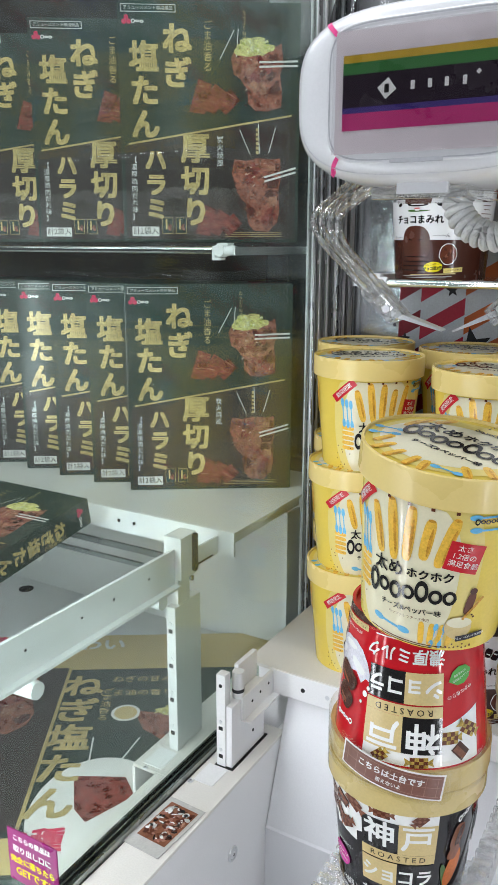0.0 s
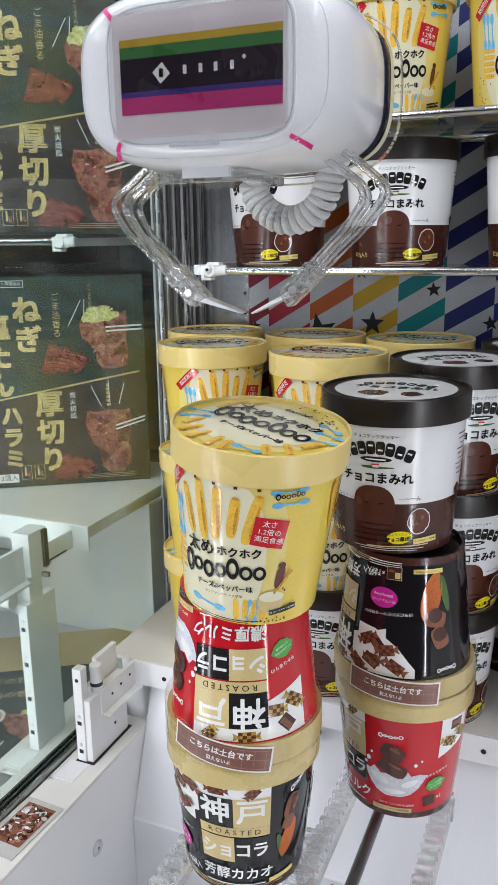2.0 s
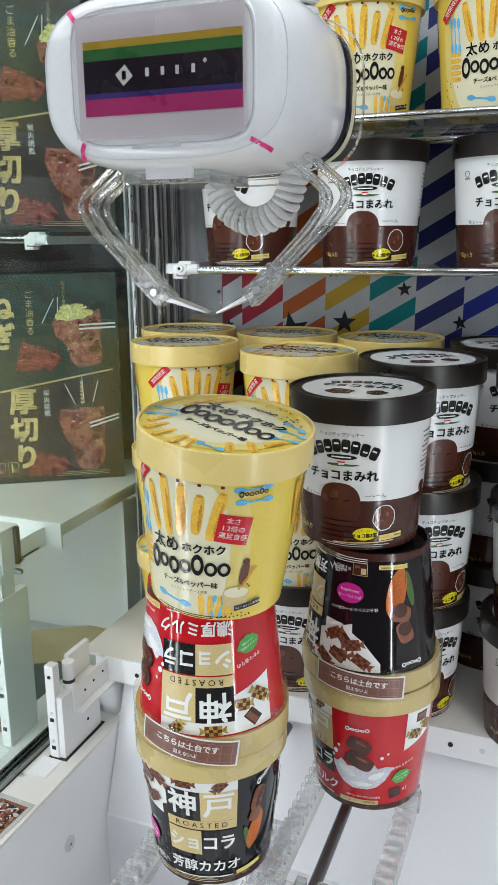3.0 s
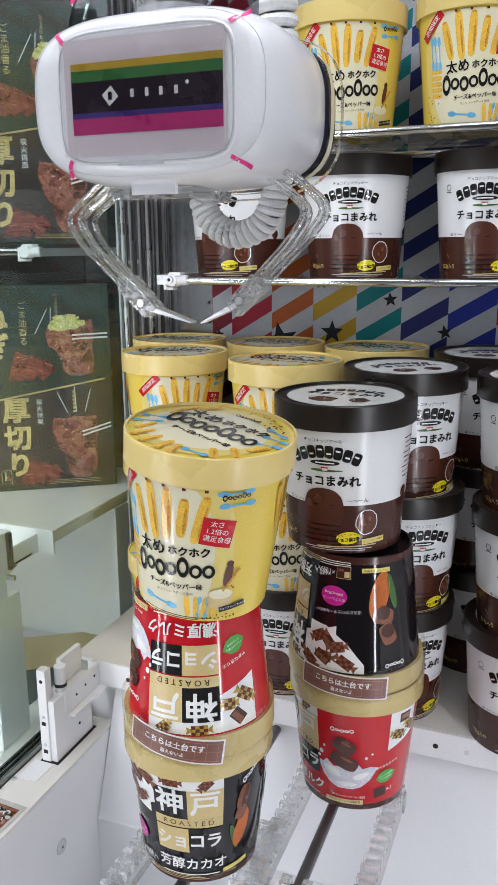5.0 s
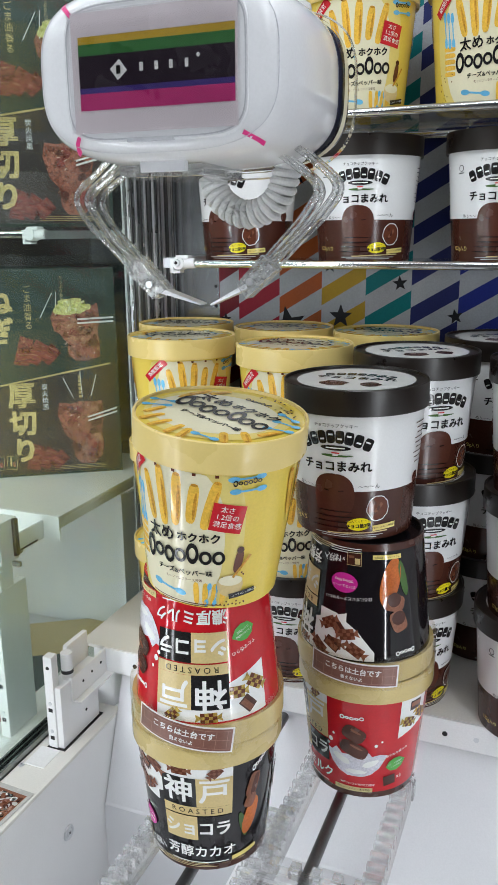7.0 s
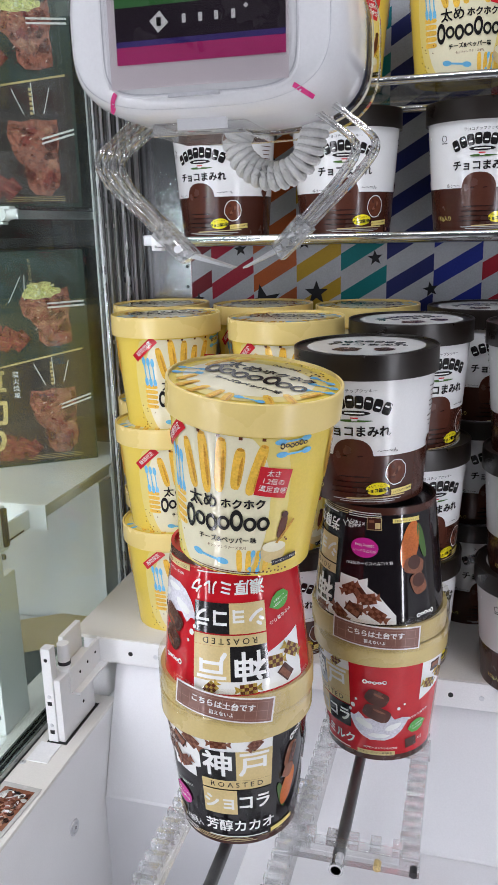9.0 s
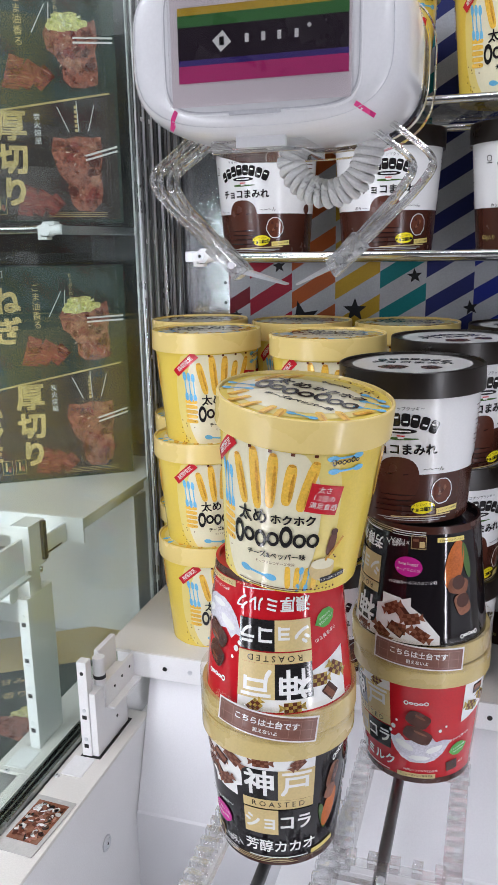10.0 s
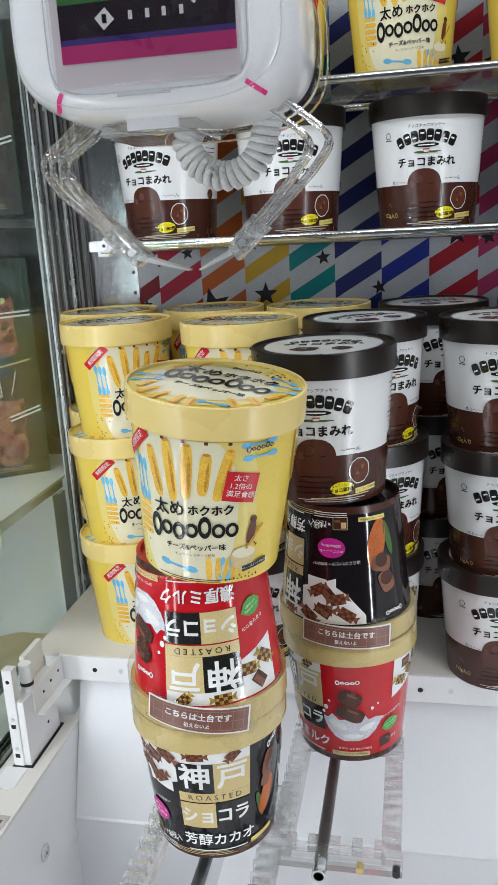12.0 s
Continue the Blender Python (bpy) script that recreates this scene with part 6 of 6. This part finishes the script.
# ---- notice card on the side ledge ----
sign = tagged(new("notice_card"), "purple notice card with white and yellow writing in a clear stand", "notice")
sign.matrix_basis = pose(-0.398, 0.358, 0)
part("card", boxes((-0.0255, 0, 1.019, 0.0255, 0.0012, 1.0655), bevel=0.0003), SIGN_PURPLE, sign)
part("stand", boxes((-0.0265, 0.0014, SIDE_Z, 0.0180, 0.0030, 1.0665), (-0.0265, -0.020, SIDE_Z, 0.0180, 0.0030, SIDE_Z + 0.0016), bevel=0.0004), ACRYLIC, sign, "clear acrylic stand")
pr = Print()
for k, (tx, m, q) in enumerate((("こちらの景品は", WHITE_INK, 0.0056), ("取り出し口に", WHITE_INK, 0.0066), ("完全に落ちたら", YELLOW_INK, 0.0066), ("GETです!", YELLOW_INK, 0.0088))):
    pr.text(tx, 0, 1.0590 - 0.0098 * k, q, m, 2, bold=0.00022)
pr.lay(sign, lambda x, z, d: Vector((x, -d, z)), 0)

# ---- machine body and room ----
slab("machine_front", (-1.92, 0.18, 0.0, 0.64, 0.20, 0.70), WHITE_PAINT, "white lower front of the crane machine", "machine body")
slab("machine_base", (-1.92, 0.20, 0.0, 0.64, 1.04, 0.655), WHITE_PAINT, "white base of the crane machine", "machine body")
# unseen room shell: closes the place and bounces fill into the booth
slab("ground", (-4.0, -4.0, -0.05, 4.0, 3.0, 0.0), ROOM_FLOOR, "grey tiled arcade floor", "floor")
slab("ceiling_room", (-4.0, -4.0, 2.8, 4.0, 3.0, 2.85), ROOM_WALL, "grey arcade ceiling", "ceiling")
for n, sp in (("wall_south", (-4, -4.1, 0, 4, -4, 2.8)), ("wall_north", (-4, 3, 0, 4, 3.1, 2.8)), ("wall_west", (-4.1, -4, 0, -4, 3, 2.8)), ("wall_east", (4, -4, 0, 4.1, 3, 2.8))):
    slab(n, sp, ROOM_WALL, "plain grey arcade wall", "wall")
# strips out of view, added for front fill and reflections
for k in range(4):
    tl = tagged(part("ceiling_light", boxes((-2.6 + 1.6 * k, -2.6, 2.76, -2.5 + 1.6 * k, -0.4, 2.7995), bevel=0.002), FILL_LED), "long white fluorescent ceiling light", "ceiling light", "arcade ceiling lights")
